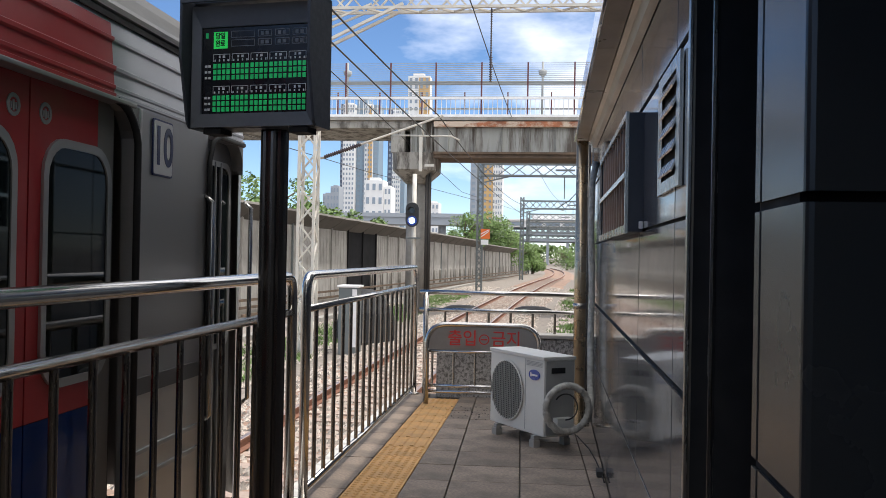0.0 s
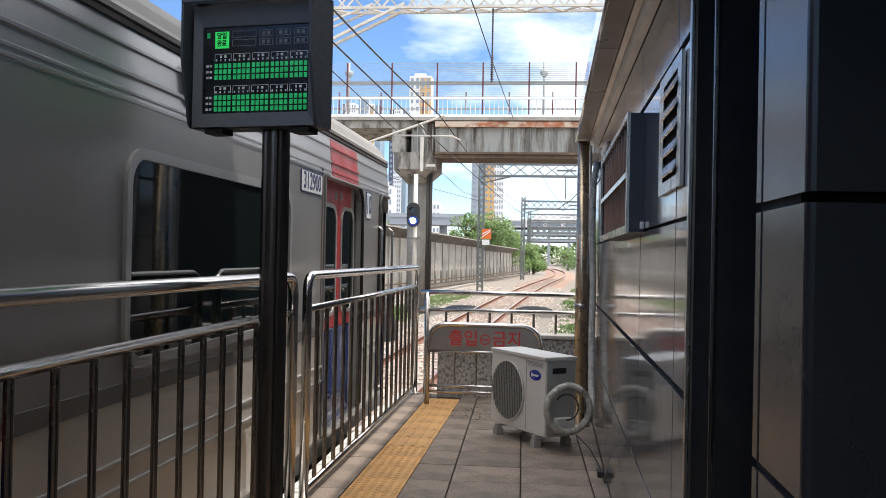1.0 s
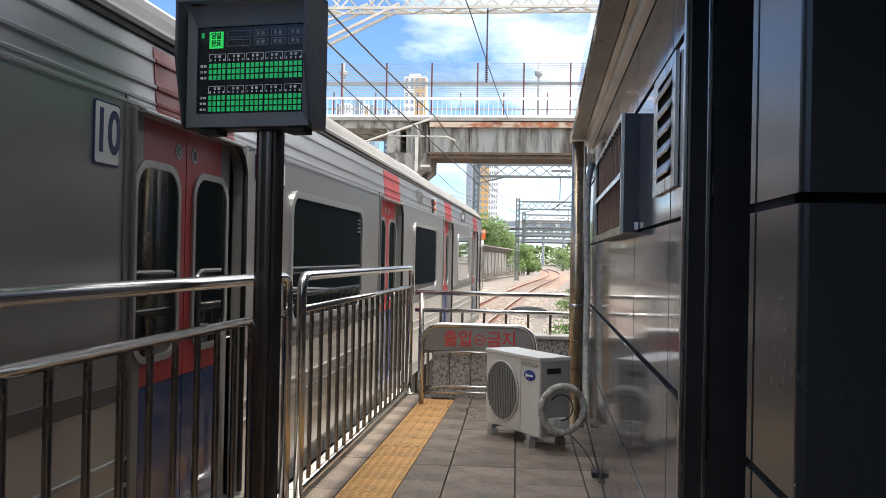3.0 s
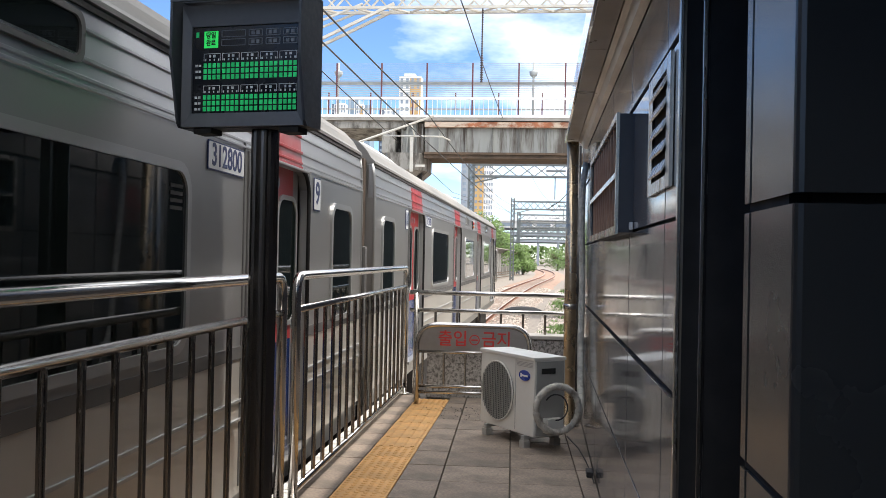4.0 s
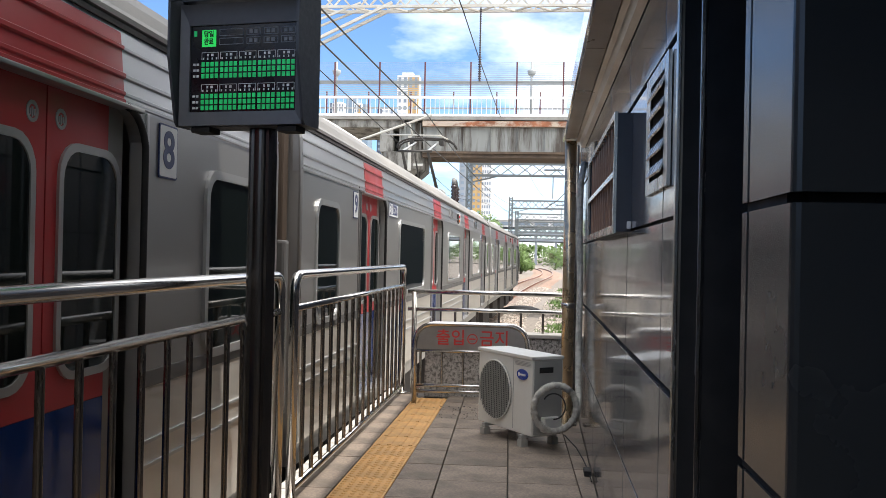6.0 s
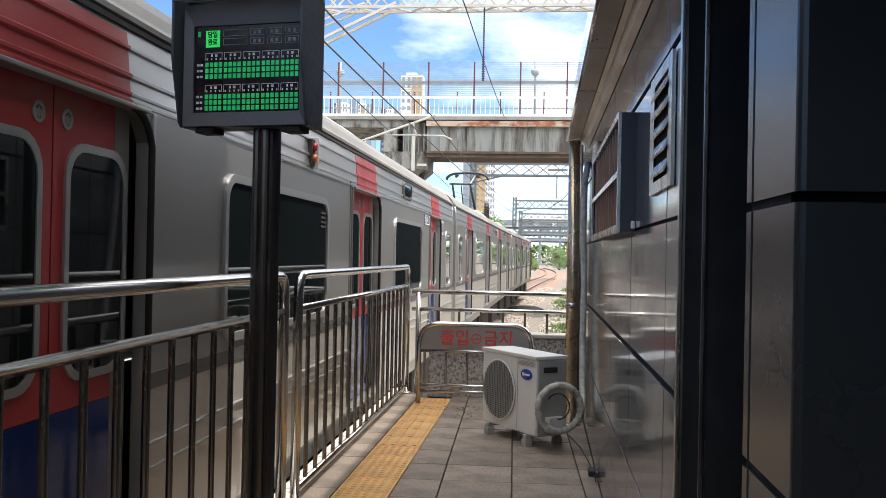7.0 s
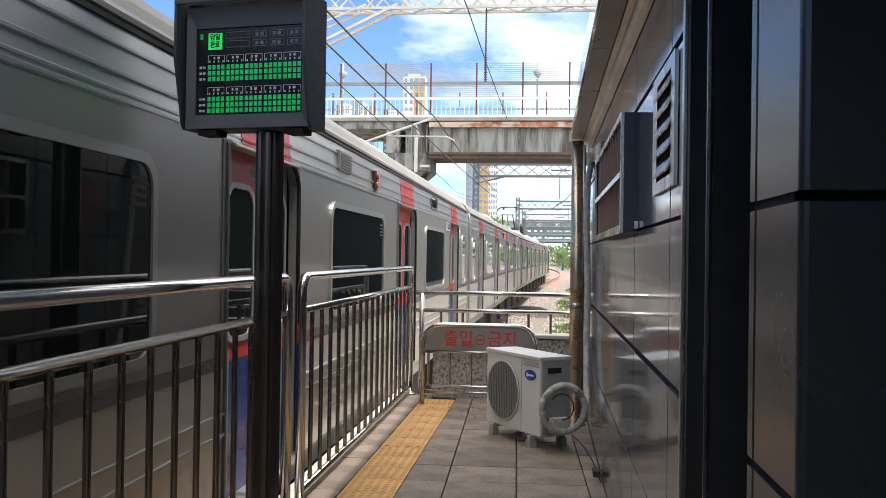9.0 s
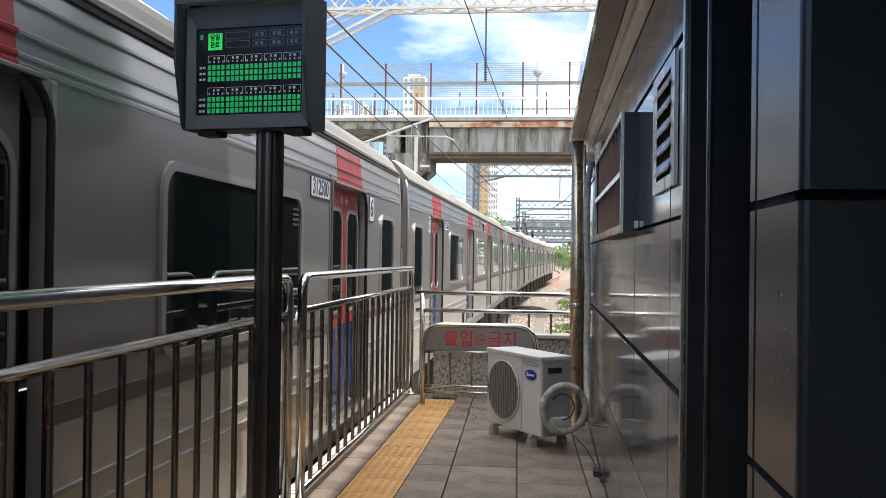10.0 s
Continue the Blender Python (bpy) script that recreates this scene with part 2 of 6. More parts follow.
M_FARB = mat("far_blue_wall", (0.22, 0.30, 0.38), 0.9, 0, 0.06, 0.05)
M_FARN = mat("far_navy_wall", (0.09, 0.11, 0.16), 0.9, 0, 0.06, 0.05)
M_FARO = mat("far_ochre_wall", (0.55, 0.36, 0.16), 0.9, 0, 0.06, 0.05)
# glass tone lightened, distance haze put into the colour
M_FARWIN = mat("far_window_hazed", (0.25, 0.30, 0.36), 0.2, 0, 0.1, 0.2)
M_SIGBLK = mat("signal_black", (0.02, 0.02, 0.022), 0.5, 0, 0.1, 10)
M_SIGLIT = mat("signal_lens_lit", (0.55, 0.75, 1.0), 0.3, 0, 0.02, 10, emit=6.0)
M_SIGOFF = mat("signal_lens_dark", (0.03, 0.04, 0.06), 0.15, 0, 0.02, 10)
M_SIGNOR = mat("orange_sign", (0.75, 0.16, 0.03), 0.6, 0, 0.05, 8)
M_CAB = mat("cabinet_grey", (0.35, 0.37, 0.37), 0.6, 0, 0.08, 6, dirt=(0.2, 0.19, 0.17), dscale=2, damount=0.4)
M_CEIL = mat("canopy_ceiling", (0.30, 0.30, 0.30), 0.7, 0, 0.1, 3)


# ================= mesh helpers =================
def bx(bm, x0, x1, y0, y1, z0, z1, bev=0.0):
    vs = [bm.verts.new((x, y, z)) for z in (z0, z1) for y in (y0, y1) for x in (x0, x1)]
    fs = [bm.faces.new([vs[i] for i in f]) for f in ((0, 2, 3, 1), (4, 5, 7, 6), (0, 1, 5, 4), (2, 6, 7, 3), (0, 4, 6, 2), (1, 3, 7, 5))]
    if bev:
        es = list({e for f in fs for e in f.edges})
        bmesh.ops.bevel(bm, geom=es, offset=bev, segments=2, affect="EDGES", profile=0.6)


def bar(bm, p, q, w, h=None):
    """A straight square or flat member from p to q."""
    h = h or w
    p, q = Vector(p), Vector(q)
    d = (q - p).normalized()
    a = d.cross(Vector((0, 0, 1)))
    a = a.normalized() if a.length > 1e-4 else Vector((1, 0, 0))
    b = a.cross(d)
    r = [[bm.verts.new(c + a * sx * w / 2 + b * sy * h / 2) for sx, sy in ((-1, -1), (1, -1), (1, 1), (-1, 1))] for c in (p, q)]
    for i in range(4):
        bm.faces.new((r[0][i], r[0][(i + 1) % 4], r[1][(i + 1) % 4], r[1][i]))
    bm.faces.new(r[0][::-1]), bm.faces.new(r[1])


def tube(bm, pts, r, n=10, cap=True):
    """A round tube along a line of points; r may be a list."""
    pts = [Vector(p) for p in pts]
    rs = r if isinstance(r, (list, tuple)) else [r] * len(pts)
    rings, up = [], None
    for i, p in enumerate(pts):
        d = (pts[min(i + 1, len(pts) - 1)] - pts[max(i - 1, 0)]).normalized()
        if up is None:
            up = d.orthogonal().normalized()
        up = (up - d * up.dot(d)).normalized()
        s = d.cross(up)
        rings.append([bm.verts.new(p + (up * math.cos(a) + s * math.sin(a)) * rs[i]) for a in (k * math.tau / n for k in range(n))])
    for a, b in zip(rings, rings[1:]):
        for k in range(n):
            f = bm.faces.new((a[k], a[(k + 1) % n], b[(k + 1) % n], b[k]))
            f.smooth = True
    if cap:
        bm.faces.new(rings[0][::-1]), bm.faces.new(rings[-1])


def bend(a, b, c, r, n=6):
    """Points that round the corner b of the line a-b-c."""
    a, b, c = Vector(a), Vector(b), Vector(c)
    p, q = b + (a - b).normalized() * r, b + (c - b).normalized() * r
    return [(1 - t) ** 2 * p + 2 * t * (1 - t) * b + t * t * q for t in (i / n for i in range(n + 1))]


def prism(bm, poly, lo, hi, axis="z"):
    """A polygon given in two coordinates, drawn out along an axis."""
    put = {"z": lambda u, v, w: (u, v, w), "y": lambda u, v, w: (u, w, v), "x": lambda u, v, w: (w, u, v)}[axis]
    a = [bm.verts.new(put(u, v, lo)) for u, v in poly]
    b = [bm.verts.new(put(u, v, hi)) for u, v in poly]
    n = len(poly)
    bm.faces.new(a[::-1]), bm.faces.new(b)
    for i in range(n):
        bm.faces.new((a[i], a[(i + 1) % n], b[(i + 1) % n], b[i]))


def rounded(u0, u1, v0, v1, r, n=5):
    """A rectangle with round corners."""
    out = []
    for cu, cv, a0 in ((u1 - r, v1 - r, 0), (u0 + r, v1 - r, 90), (u0 + r, v0 + r, 180), (u1 - r, v0 + r, 270)):
        out += [(cu + r * math.cos(radians(a0 + 90 * i / n)), cv + r * math.sin(radians(a0 + 90 * i / n))) for i in range(n + 1)]
    return out


def ring_frame(bm, outer, inner, lo, hi):
    """A frame between two outlines of equal length in y, z; lo to hi in x."""
    n = len(outer)
    v = [[bm.verts.new((w, y, z)) for y, z in line] for line in (outer, inner) for w in (lo, hi)]
    ol, oh, il, ih = v
    for i in range(n):
        j = (i + 1) % n
        bm.faces.new((oh[i], oh[j], ih[j], ih[i]))
        bm.faces.new((ol[i], ol[j], oh[j], oh[i]))
        bm.faces.new((ih[i], ih[j], il[j], il[i]))
        bm.faces.new((il[i], il[j], ol[j], ol[i]))


def mesh_of(bm, name, material):
    bmesh.ops.recalc_face_normals(bm, faces=bm.faces)
    me = bpy.data.meshes.new(name)
    bm.to_mesh(me)
    bm.free()
    me.materials.append(material)
    return me


def part(name, bm, material, parent, label=""):
    ob = new(name, mesh_of(bm, name, material))
    ob.parent = parent
    return tagged(ob, label)


def solo(name, bm, material, label, category, group="", kind=""):
    return tagged(new(name, mesh_of(bm, name, material)), label, category, group, kind)


def thing(name, label, category, group="", kind="", at=None):
    ob = new(name)
    ob.empty_display_size = 0.1
    if at is not None:
        ob.matrix_basis = at
    return tagged(ob, label, category, group, kind)


def piece(name, me, parent, at=(0, 0, 0), rz=0.0):
    ob = new(name, me)
    ob.parent = parent
    ob.location, ob.rotation_euler = at, (0, 0, radians(rz))
    return ob


def lettering(name, text, size, depth, material, parent, m, width=0.0, label="", bold=0.0):
    """Letters as a mesh in the plane x, y of the pose m, centred; width: the full width to reach."""
    cu = bpy.data.curves.new(name, "FONT")
    cu.body, cu.size, cu.extrude, cu.offset = text, size, depth, bold
    cu.align_x, cu.align_y = "CENTER", "CENTER"
    tmp = bpy.data.objects.new(name, cu)
    scene.collection.objects.link(tmp)
    bpy.context.view_layer.update()
    me = bpy.data.meshes.new_from_object(tmp.evaluated_get(bpy.context.evaluated_depsgraph_get()))
    bpy.data.objects.remove(tmp)
    me.materials.clear()
    me.materials.append(material)
    if width and len(me.vertices):
        xs = [v.co.x for v in me.vertices]
        k = width / max(1e-6, max(xs) - min(xs))
        for v in me.vertices:
            v.co.x *= k
    me.transform(m)
    ob = new(name, me)
    ob.parent = parent
    return tagged(ob, label)


def track_x(y):
    """Where the train's near side runs, by the distance along the platform."""
    if y < 5:
        return -1.489 + 0.0008 * y
    if y < 100:
        return -1.489 + 0.0008 * y + 0.00033 * (y - 5) ** 2
    x100, d = -1.489 + 0.08 + 0.00033 * 95 ** 2, y - 100
    return x100 + 0.0635 * d - 0.0007 * d * d


def clip(poly, nx, ny, c):
    """The part of a polygon with nx*x + ny*y <= c."""
    out = []
    for i, p in enumerate(poly):
        q = poly[(i + 1) % len(poly)]
        dp, dq = nx * p[0] + ny * p[1] - c, nx * q[0] + ny * q[1] - c
        if dp <= 0:
            out.append(p)
        if dp * dq < 0:
            t = dp / (dp - dq)
            out.append((p[0] + t * (q[0] - p[0]), p[1] + t * (q[1] - p[1])))
    return out


# ================= the setting =================
WALL_X, GROUND_Z = 0.345, -1.30

# ground: one sheet to the horizon, with slight unevenness near the platform
bm = bmesh.new()
ys = [-60, -20, 0, 8.7] + [10 + 2.5 * i for i in range(45)] + [130, 170, 240, 400, 900, 3000]
xs = [-3000, -600, -120, -50, -30] + [-22 + 2 * i for i in range(18)] + [18, 30, 60, 200, 1000, 3000]
grid = [[bm.verts.new((x, y, GROUND_Z + (0.10 * noise.noise((x * 0.21, y * 0.17, 3.0)) if 8 < y < 125 and -24 < x < 16 else 0))) for x in xs] for y in ys]
for a, b in zip(grid, grid[1:]):
    for i in range(len(xs) - 1):
        bm.faces.new((a[i], a[i + 1], b[i + 1], b[i]))
ground = solo("ground", bm, M_GRAVEL, "pale stony ground of crushed ballast beside the tracks", "ground", kind="structure")

# platform slab
bm = bmesh.new()
bx(bm, -1.40, 3.0, -30.0, 8.72, -1.6, -0.03)
platform = solo("platform", bm, M_JOINT, "grey paved station platform end with yellow tactile strip", "platform", kind="structure")
bm = bmesh.new()
bx(bm, -1.41, -1.385, -30.0, 8.74, -1.3, -0.06)
bx(bm, -1.39, 0.35, 8.70, 8.76, -1.3, -0.06)
part("platform_face", bm, M_CONC, platform, "stained concrete face of the platform")


def paving():
    c, s, t = math.cos(0.0304), math.sin(0.0304), 0.4
    g = 0.003
    for i in range(-2, 4):
        for j in range(-14, 9):
            poly = []
            for u, v in ((i * t + g, j * t + g), ((i + 1) * t - g, j * t + g), ((i + 1) * t - g, (j + 1) * t - g), (i * t + g, (j + 1) * t - g)):
                poly.append((-0.5475 + u * c - v * s, 5.2693 + u * s + v * c))
            for lim in ((-1, 0, 0.787), (1, 0, WALL_X - 0.004), (0, 1, 8.42)):
                poly = clip(poly, *lim)
                if len(poly) < 3:
                    break
            if len(poly) < 3:
                continue
            cx, cy = sum(p[0] for p in poly) / len(poly), sum(p[1] for p in poly) / len(poly)
            b = bmesh.new()
            lift = random.uniform(-0.0015, 0.0015)
            top = [(cx + (x - cx) * 0.985, cy + (y - cy) * 0.985) for x, y in poly]
            lo = [b.verts.new((x - cx, y - cy, -0.03)) for x, y in poly]
            mid = [b.verts.new((x - cx, y - cy, lift - 0.004)) for x, y in poly]
            hi = [b.verts.new((x - cx, y - cy, lift)) for x, y in top]
            for r0, r1 in ((lo, mid), (mid, hi)):
                for k in range(len(poly)):
                    b.faces.new((r0[k], r0[(k + 1) % len(poly)], r1[(k + 1) % len(poly)], r1[k]))
            b.faces.new(hi)
            piece("paving_tile", mesh_of(b, "paving_tile", M_TILE), platform, (cx, cy, 0))
    b = bmesh.new()
    bx(b, -0.093, 0.093, -0.196, 0.196, -0.03, 0.0, 0.003)
    narrow = mesh_of(b, "border_tile", M_TILE)
    for j in range(-13, 9):
        piece("border_tile", narrow, platform, (-1.186, 5.18 + 0.4 * j, random.uniform(-0.0015, 0.0015)))
    b = bmesh.new()
    bx(b, -0.052, 0.052, -0.072, 0.072, -0.03, 0.0, 0.003)
    edge = mesh_of(b, "edge_tile", M_EDGE)
    for j in range(58):
        piece("edge_tile", edge, platform, (-1.345, 0.2 + 0.15 * j, random.uniform(-0.001, 0.001)))


def tactile():
    def base():
        b = bmesh.new()
        bx(b, -0.147, 0.147, -0.147, 0.147, -0.03, 0.002, 0.002)
        return b
    b = base()
    for i in range(6):
        for j in range(6):
            x, y = -0.122 + 0.049 * i, -0.122 + 0.049 * j
            r = [[b.verts.new((x + k * math.cos(a), y + k * math.sin(a), z)) for a in (q * math.tau / 8 for q in range(8))] for k, z in ((0.016, 0.002), (0.011, 0.007))]
            for q in range(8):
                b.faces.new((r[0][q], r[0][(q + 1) % 8], r[1][(q + 1) % 8], r[1][q]))
            b.faces.new(r[1])
    dots = mesh_of(b, "tactile_dot_tile", M_TACT)
    b = base()
    for i in range(4):
        x = -0.108 + 0.072 * i
        prism(b, [(x - 0.017, 0.002), (x + 0.017, 0.002), (x + 0.011, 0.007), (x - 0.011, 0.007)], -0.14, 0.14, "y")
    bars = mesh_of(b, "tactile_bar_tile", M_TACT)
    for j in range(26):
        y = 8.1 - 0.3 * j
        far = j == 0
        piece("tactile_tile", dots if far or y < 6.2 else bars, platform, (-0.937 + random.uniform(-0.001, 0.001), y, 0.0))


paving()
tactile()

# the polished building wall beside the platform
wall_east = thing("wall_east", "dark polished stone panel wall of a station building", "wall", kind="structure")
bm = bmesh.new()
bx(bm, WALL_X + 0.014, 0.75, 2.39, 7.82, -0.05, 2.225)
part("wall_core", bm, M_BLACK, wall_east)
PANEL_Y = [2.408, 2.64, 3.66, 4.63, 5.59, 6.55, 7.50, 7.82]
PANEL_Z = [0.0, 0.494, 0.940, 1.398, 1.868, 2.22]
for y0, y1 in zip(PANEL_Y, PANEL_Y[1:]):
    for k, (z0, z1) in enumerate(zip(PANEL_Z, PANEL_Z[1:])):
        bm = bmesh.new()
        up = 0.011 if k in (1, 3) else 0.005
        bx(bm, 0, 0.016, -(y1 - y0) / 2 + 0.006, (y1 - y0) / 2 - 0.006, -(z1 - z0) / 2 + (0.011 if k in (2, 4) else 0.005), (z1 - z0) / 2 - up, 0.0015)
        piece("wall_panel", mesh_of(bm, "wall_panel", M_PANEL), wall_east, (WALL_X + random.uniform(-0.0006, 0.0006), (y0 + y1) / 2, (z0 + z1) / 2))
bm = bmesh.new()
bx(bm, WALL_X - 0.004, WALL_X + 0.006, 2.378, 2.404, 0.0, 2.19, 0.002)
part("edge_trim", bm, M_STEEL_DULL, wall_east, "bright steel corner trim")
bm = bmesh.new()
bx(bm, WALL_X - 0.005, 0.75, 7.824, 7.86, -0.05, 2.28, 0.004)
part("end_panel", bm, M_PANEL, wall_east)

# eaves above the wall
eaves = thing("eaves", "brown soffit and glossy fascia of the station building eaves", "eaves", kind="structure")
for y0, y1 in ((0.4, 2.2), (2.2, 4.05), (4.05, 5.9), (5.9, 7.25)):
    bm = bmesh.new()
    bx(bm, 0.186, 0.275, y0 + 0.003, y1 - 0.003, 2.20, 2.215, 0.002)
    part("soffit_panel", bm, M_SOFFIT, eaves)
    bm = bmesh.new()
    bx(bm, 0.170, 0.184, y0 + 0.002, y1 - 0.002, 2.19, 2.315, 0.002)
    part("fascia_panel", bm, M_FASCIA, eaves, "glossy fascia panel mirroring the sky")
bm = bmesh.new()
prism(bm, [(0.278, 2.222), (0.278, 2.195), (0.30, 2.185), (0.315, 2.15), (0.342, 2.14), (0.342, 2.222)], 2.5, 7.25, "y")
part("cornice", bm, M_SOFFIT, eaves, "brown moulded cornice strip")
bm = bmesh.new()
bx(bm, 0.186, 3.0, 0.4, 7.25, 2.235, 2.31)
part("eaves_box", bm, M_BLACKP, eaves)

# recessed doorway in dark metal
doorway = thing("door_1", "closed dark metal door set back in a narrow recess", "door", kind="structure")
bm = bmesh.new()
bx(bm, 0.62, 0.66, 1.76, 2.44, 0.0, 2.2)
part("door_leaf", bm, M_DARKSTEEL, doorway)
for nm, x0, x1, y0, m in (("door_frame", 0.352, 0.392, 2.392, M_JAMB), ("frame_step", 0.393, 0.3985, 2.398, M_DARKSTEEL), ("frame_fillet", 0.399, 0.411, 2.386, M_STEEL_DULL), ("frame_fillet", 0.4125, 0.419, 2.390, M_STEEL_DULL),
                          ("frame_step", 0.4195, 0.452, 2.404, M_DARKSTEEL), ("door_frame", 0.453, 0.62, 2.398, M_JAMB)):
    bm = bmesh.new()
    bx(bm, x0, x1, y0, 2.44, 0.0, 2.2, 0.0025)
    part(nm, bm, m, doorway)

# near pillar clad in satin panels
pillar = thing("wall_pillar", "dark satin metal clad pillar with shadow joints", "pillar", kind="structure")
for z0, z1 in ((0.0, 0.425), (0.443, 0.880), (0.898, 1.387), (1.405, 1.87), (1.888, 2.19)):
    bm = bmesh.new()
    prism(bm, [(0.410, 1.866), (0.410, 1.568), (0.4115, 1.560), (0.416, 1.554), (0.424, 1.552), (1.6, 1.552), (1.6, 1.6), (0.44, 1.6), (0.44, 1.866)], z0, z1)
    part("cladding_panel", bm, M_PANEL_NEAR, pillar)
bm = bmesh.new()
bx(bm, 0.45, 1.6, 1.603, 1.70, 0.0, 2.19)
bx(bm, 0.418, 0.60, 1.62, 1.915, 0.0, 2.188)
part("pillar_core", bm, M_BLACK, pillar)
for z0, z1 in ((0.0, 0.880), (0.898, 1.387), (1.405, 2.19)):
    bm = bmesh.new()
    bx(bm, 0.408, 0.4175, 1.872, 1.918, z0, z1, 0.002)
    part("edge_trim", bm, M_PANEL_NEAR, pillar, "satin steel edge strip beside the door recess")

# unseen upper blocks, heights set for their shadow, and the building's far sides
bm = bmesh.new()
bx(bm, 0.45, 3.0, -30.0, 3.695, 2.315, 3.8)
bx(bm, 0.45, 3.0, 3.7, 8.0, 2.315, 5.2)
solo("wall_upper_shade", bm, M_CONC, "unseen upper wall blocks added to shade the platform and train", "wall", kind="structure")
# unseen slab added to keep the sun off the platform and near cars
bm = bmesh.new()
bx(bm, -0.45, 3.4, -30.0, 3.62, 8.0, 8.3)
solo("ceiling", bm, M_CEIL, "unseen grey slab added high up to shade platform and near train", "ceiling", kind="structure")
bm = bmesh.new()
bx(bm, -1.38, 3.2, -30.2, -30.0, 0.0, 4.0)
solo("wall_south", bm, M_CONC, "plain concrete wall closing the platform", "wall", kind="structure")
bm = bmesh.new()
bx(bm, 3.005, 3.2, -30.0, 7.8, 0.0, 2.3)
solo("wall_rear", bm, M_CONC, "plain concrete building wall", "wall", kind="structure")

# added out of view; gives the train windows something dark to reflect
bm = bmesh.new()
bx(bm, 9.0, 9.3, 9.0, 105.0, GROUND_Z, 7.0)
solo("wall_yard", bm, M_NOISE_D, "unseen dark wall added beyond the yard for dark reflections", "wall", kind="structure")

# low granite wall at the platform's end
bm = bmesh.new()
bx(bm, -1.02, 0.42, 8.44, 8.66, -0.02, 0.545, 0.012)
solo("end_wall", bm, M_GRANITE, "low rough granite wall closing the platform end", "low wall", kind="structure")
bm = bmesh.new()
bx(bm, -1.04, 0.43, 8.42, 8.68, 0.548, 0.585, 0.008)
solo("wall_coping", bm, M_CONC, "pale concrete coping on the low wall", "coping", kind="structure")

# ================= things on the platform =================
RX = -1.235


def railing(name, y0, y1, bar_ys, group):
    """A stainless guard rail along the platform edge, its ends bent down into posts."""
    t = thing(name, "brushed stainless steel tube guard rail along the platform edge", "railing", group)
    b = bmesh.new()
    zt = 1.172
    pts = [(RX, y0, 0.0)] + bend((RX, y0, 0), (RX, y0, zt), (RX, y1, zt), 0.10) + bend((RX, y0, zt), (RX, y1, zt), (RX, y1, 0), 0.10) + [(RX, y1, 0.0)]
    tube(b, pts, 0.025, 14)
    part("top_rail", b, M_STEEL, t)
    for nm, z, r in (("middle_rail", 1.0, 0.019), ("bottom_rail", 0.075, 0.017)):
        b = bmesh.new()
        tube(b, [(RX, y0 + 0.02, z), (RX, y1 - 0.02, z)], r, 12)
        part(nm, b, M_STEEL, t)
    b = bmesh.new()
    tube(b, [(0, 0, 0.075), (0, 0, 1.0)], 0.0125, 8, False)
    me = mesh_of(b, "baluster", M_BALUSTER)
    for y in bar_ys:
        piece("baluster", me, t, (RX, y, 0))
    b = bmesh.new()
    tube(b, [(0, 0, 0.0), (0, 0, 0.012), (0, 0, 0.016)], [0.05, 0.05, 0.03], 14)
    me = mesh_of(b, "base_flange", M_STEEL_DULL)
    for y in (y0, y1):
        piece("base_flange", me, t, (RX, y, 0))
    return t


railing("guard_rail", -2.0, 4.36, [-1.8 + 0.2 * i for i in range(30)], "platform guard rails")
railing("guard_rail", 4.62, 8.50, [4.83 + 0.217 * i for i in range(17)], "platform guard rails")

end_rail = thing("end_rail", "brushed steel tube rail across the platform end", "railing", "platform guard rails")
for nm, z, r in (("top_rail", 0.945, 0.022), ("middle_rail", 0.782, 0.019)):
    bm = bmesh.new()
    tube(bm, [(-1.20, 8.55, z), (0.36, 8.55, z)], r, 12)
    part(nm, bm, M_STEEL, end_rail)
bm = bmesh.new()
tube(bm, [(0, 0, 0.585), (0, 0, 0.782)], 0.012, 8, False)
me = mesh_of(bm, "baluster", M_BALUSTER)
for i in range(7):
    piece("baluster", me, end_rail, (-0.96 + 0.203 * i, 8.55, 0))
bm = bmesh.new()
tube(bm, [(-1.14, 8.55, 0.0), (-1.14, 8.55, 0.94)], 0.024, 12)
part("post", bm, M_STEEL_DULL, end_rail)

# information display on its pole
display = thing("information_display", "black hooded platform display with lit green indicator blocks", "display", at=pose(-1.118, 3.34, 1.991, 0, 0, -9) @ Matrix.Scale(0.85, 4))
bm = bmesh.new()
prism(bm, rounded(-0.305, 0.305, -0.278, 0.235, 0.012), 0.02, 0.16, "y")
part("housing", bm, M_BLACKP, display)
bm = bmesh.new()
SX0, SX1, SZ0, SZ1 = -0.249, 0.263, -0.215, 0.170
outer, inner = [(-0.292, -0.276), (0.298, -0.276), (0.298, 0.262), (-0.292, 0.262)], [(SX0, SZ0), (SX1, SZ0), (SX1, SZ1), (SX0, SZ1)]
v = [[bm.verts.new((x, y, z)) for x, z in line] for line, y in ((outer, 0.018), (outer, -0.012), (inner, -0.002), (inner, 0.014))]
for a, b in zip(v, v[1:]):
    for i in range(4):
        bm.faces.new((a[i], a[(i + 1) % 4], b[(i + 1) % 4], b[i]))
part("bezel", bm, M_SCREENF, display, "graphite grey bezel round the screen")
bm = bmesh.new()
bx(bm, SX0, SX1, 0.008, 0.016, SZ0, SZ1)
screen = part("screen", bm, M_SCREEN, display)
for sx in (-1, 1):
    bm = bmesh.new()
    prism(bm, [(0.15, -0.278), (0.0, -0.278), (-0.02, -0.258), (-0.085, 0.02), (-0.085, 0.285), (0.15, 0.285)], sx * 0.305 - 0.006, sx * 0.305 + 0.006, "x")
    part("side_hood", bm, M_BLACKP, display)
bm = bmesh.new()
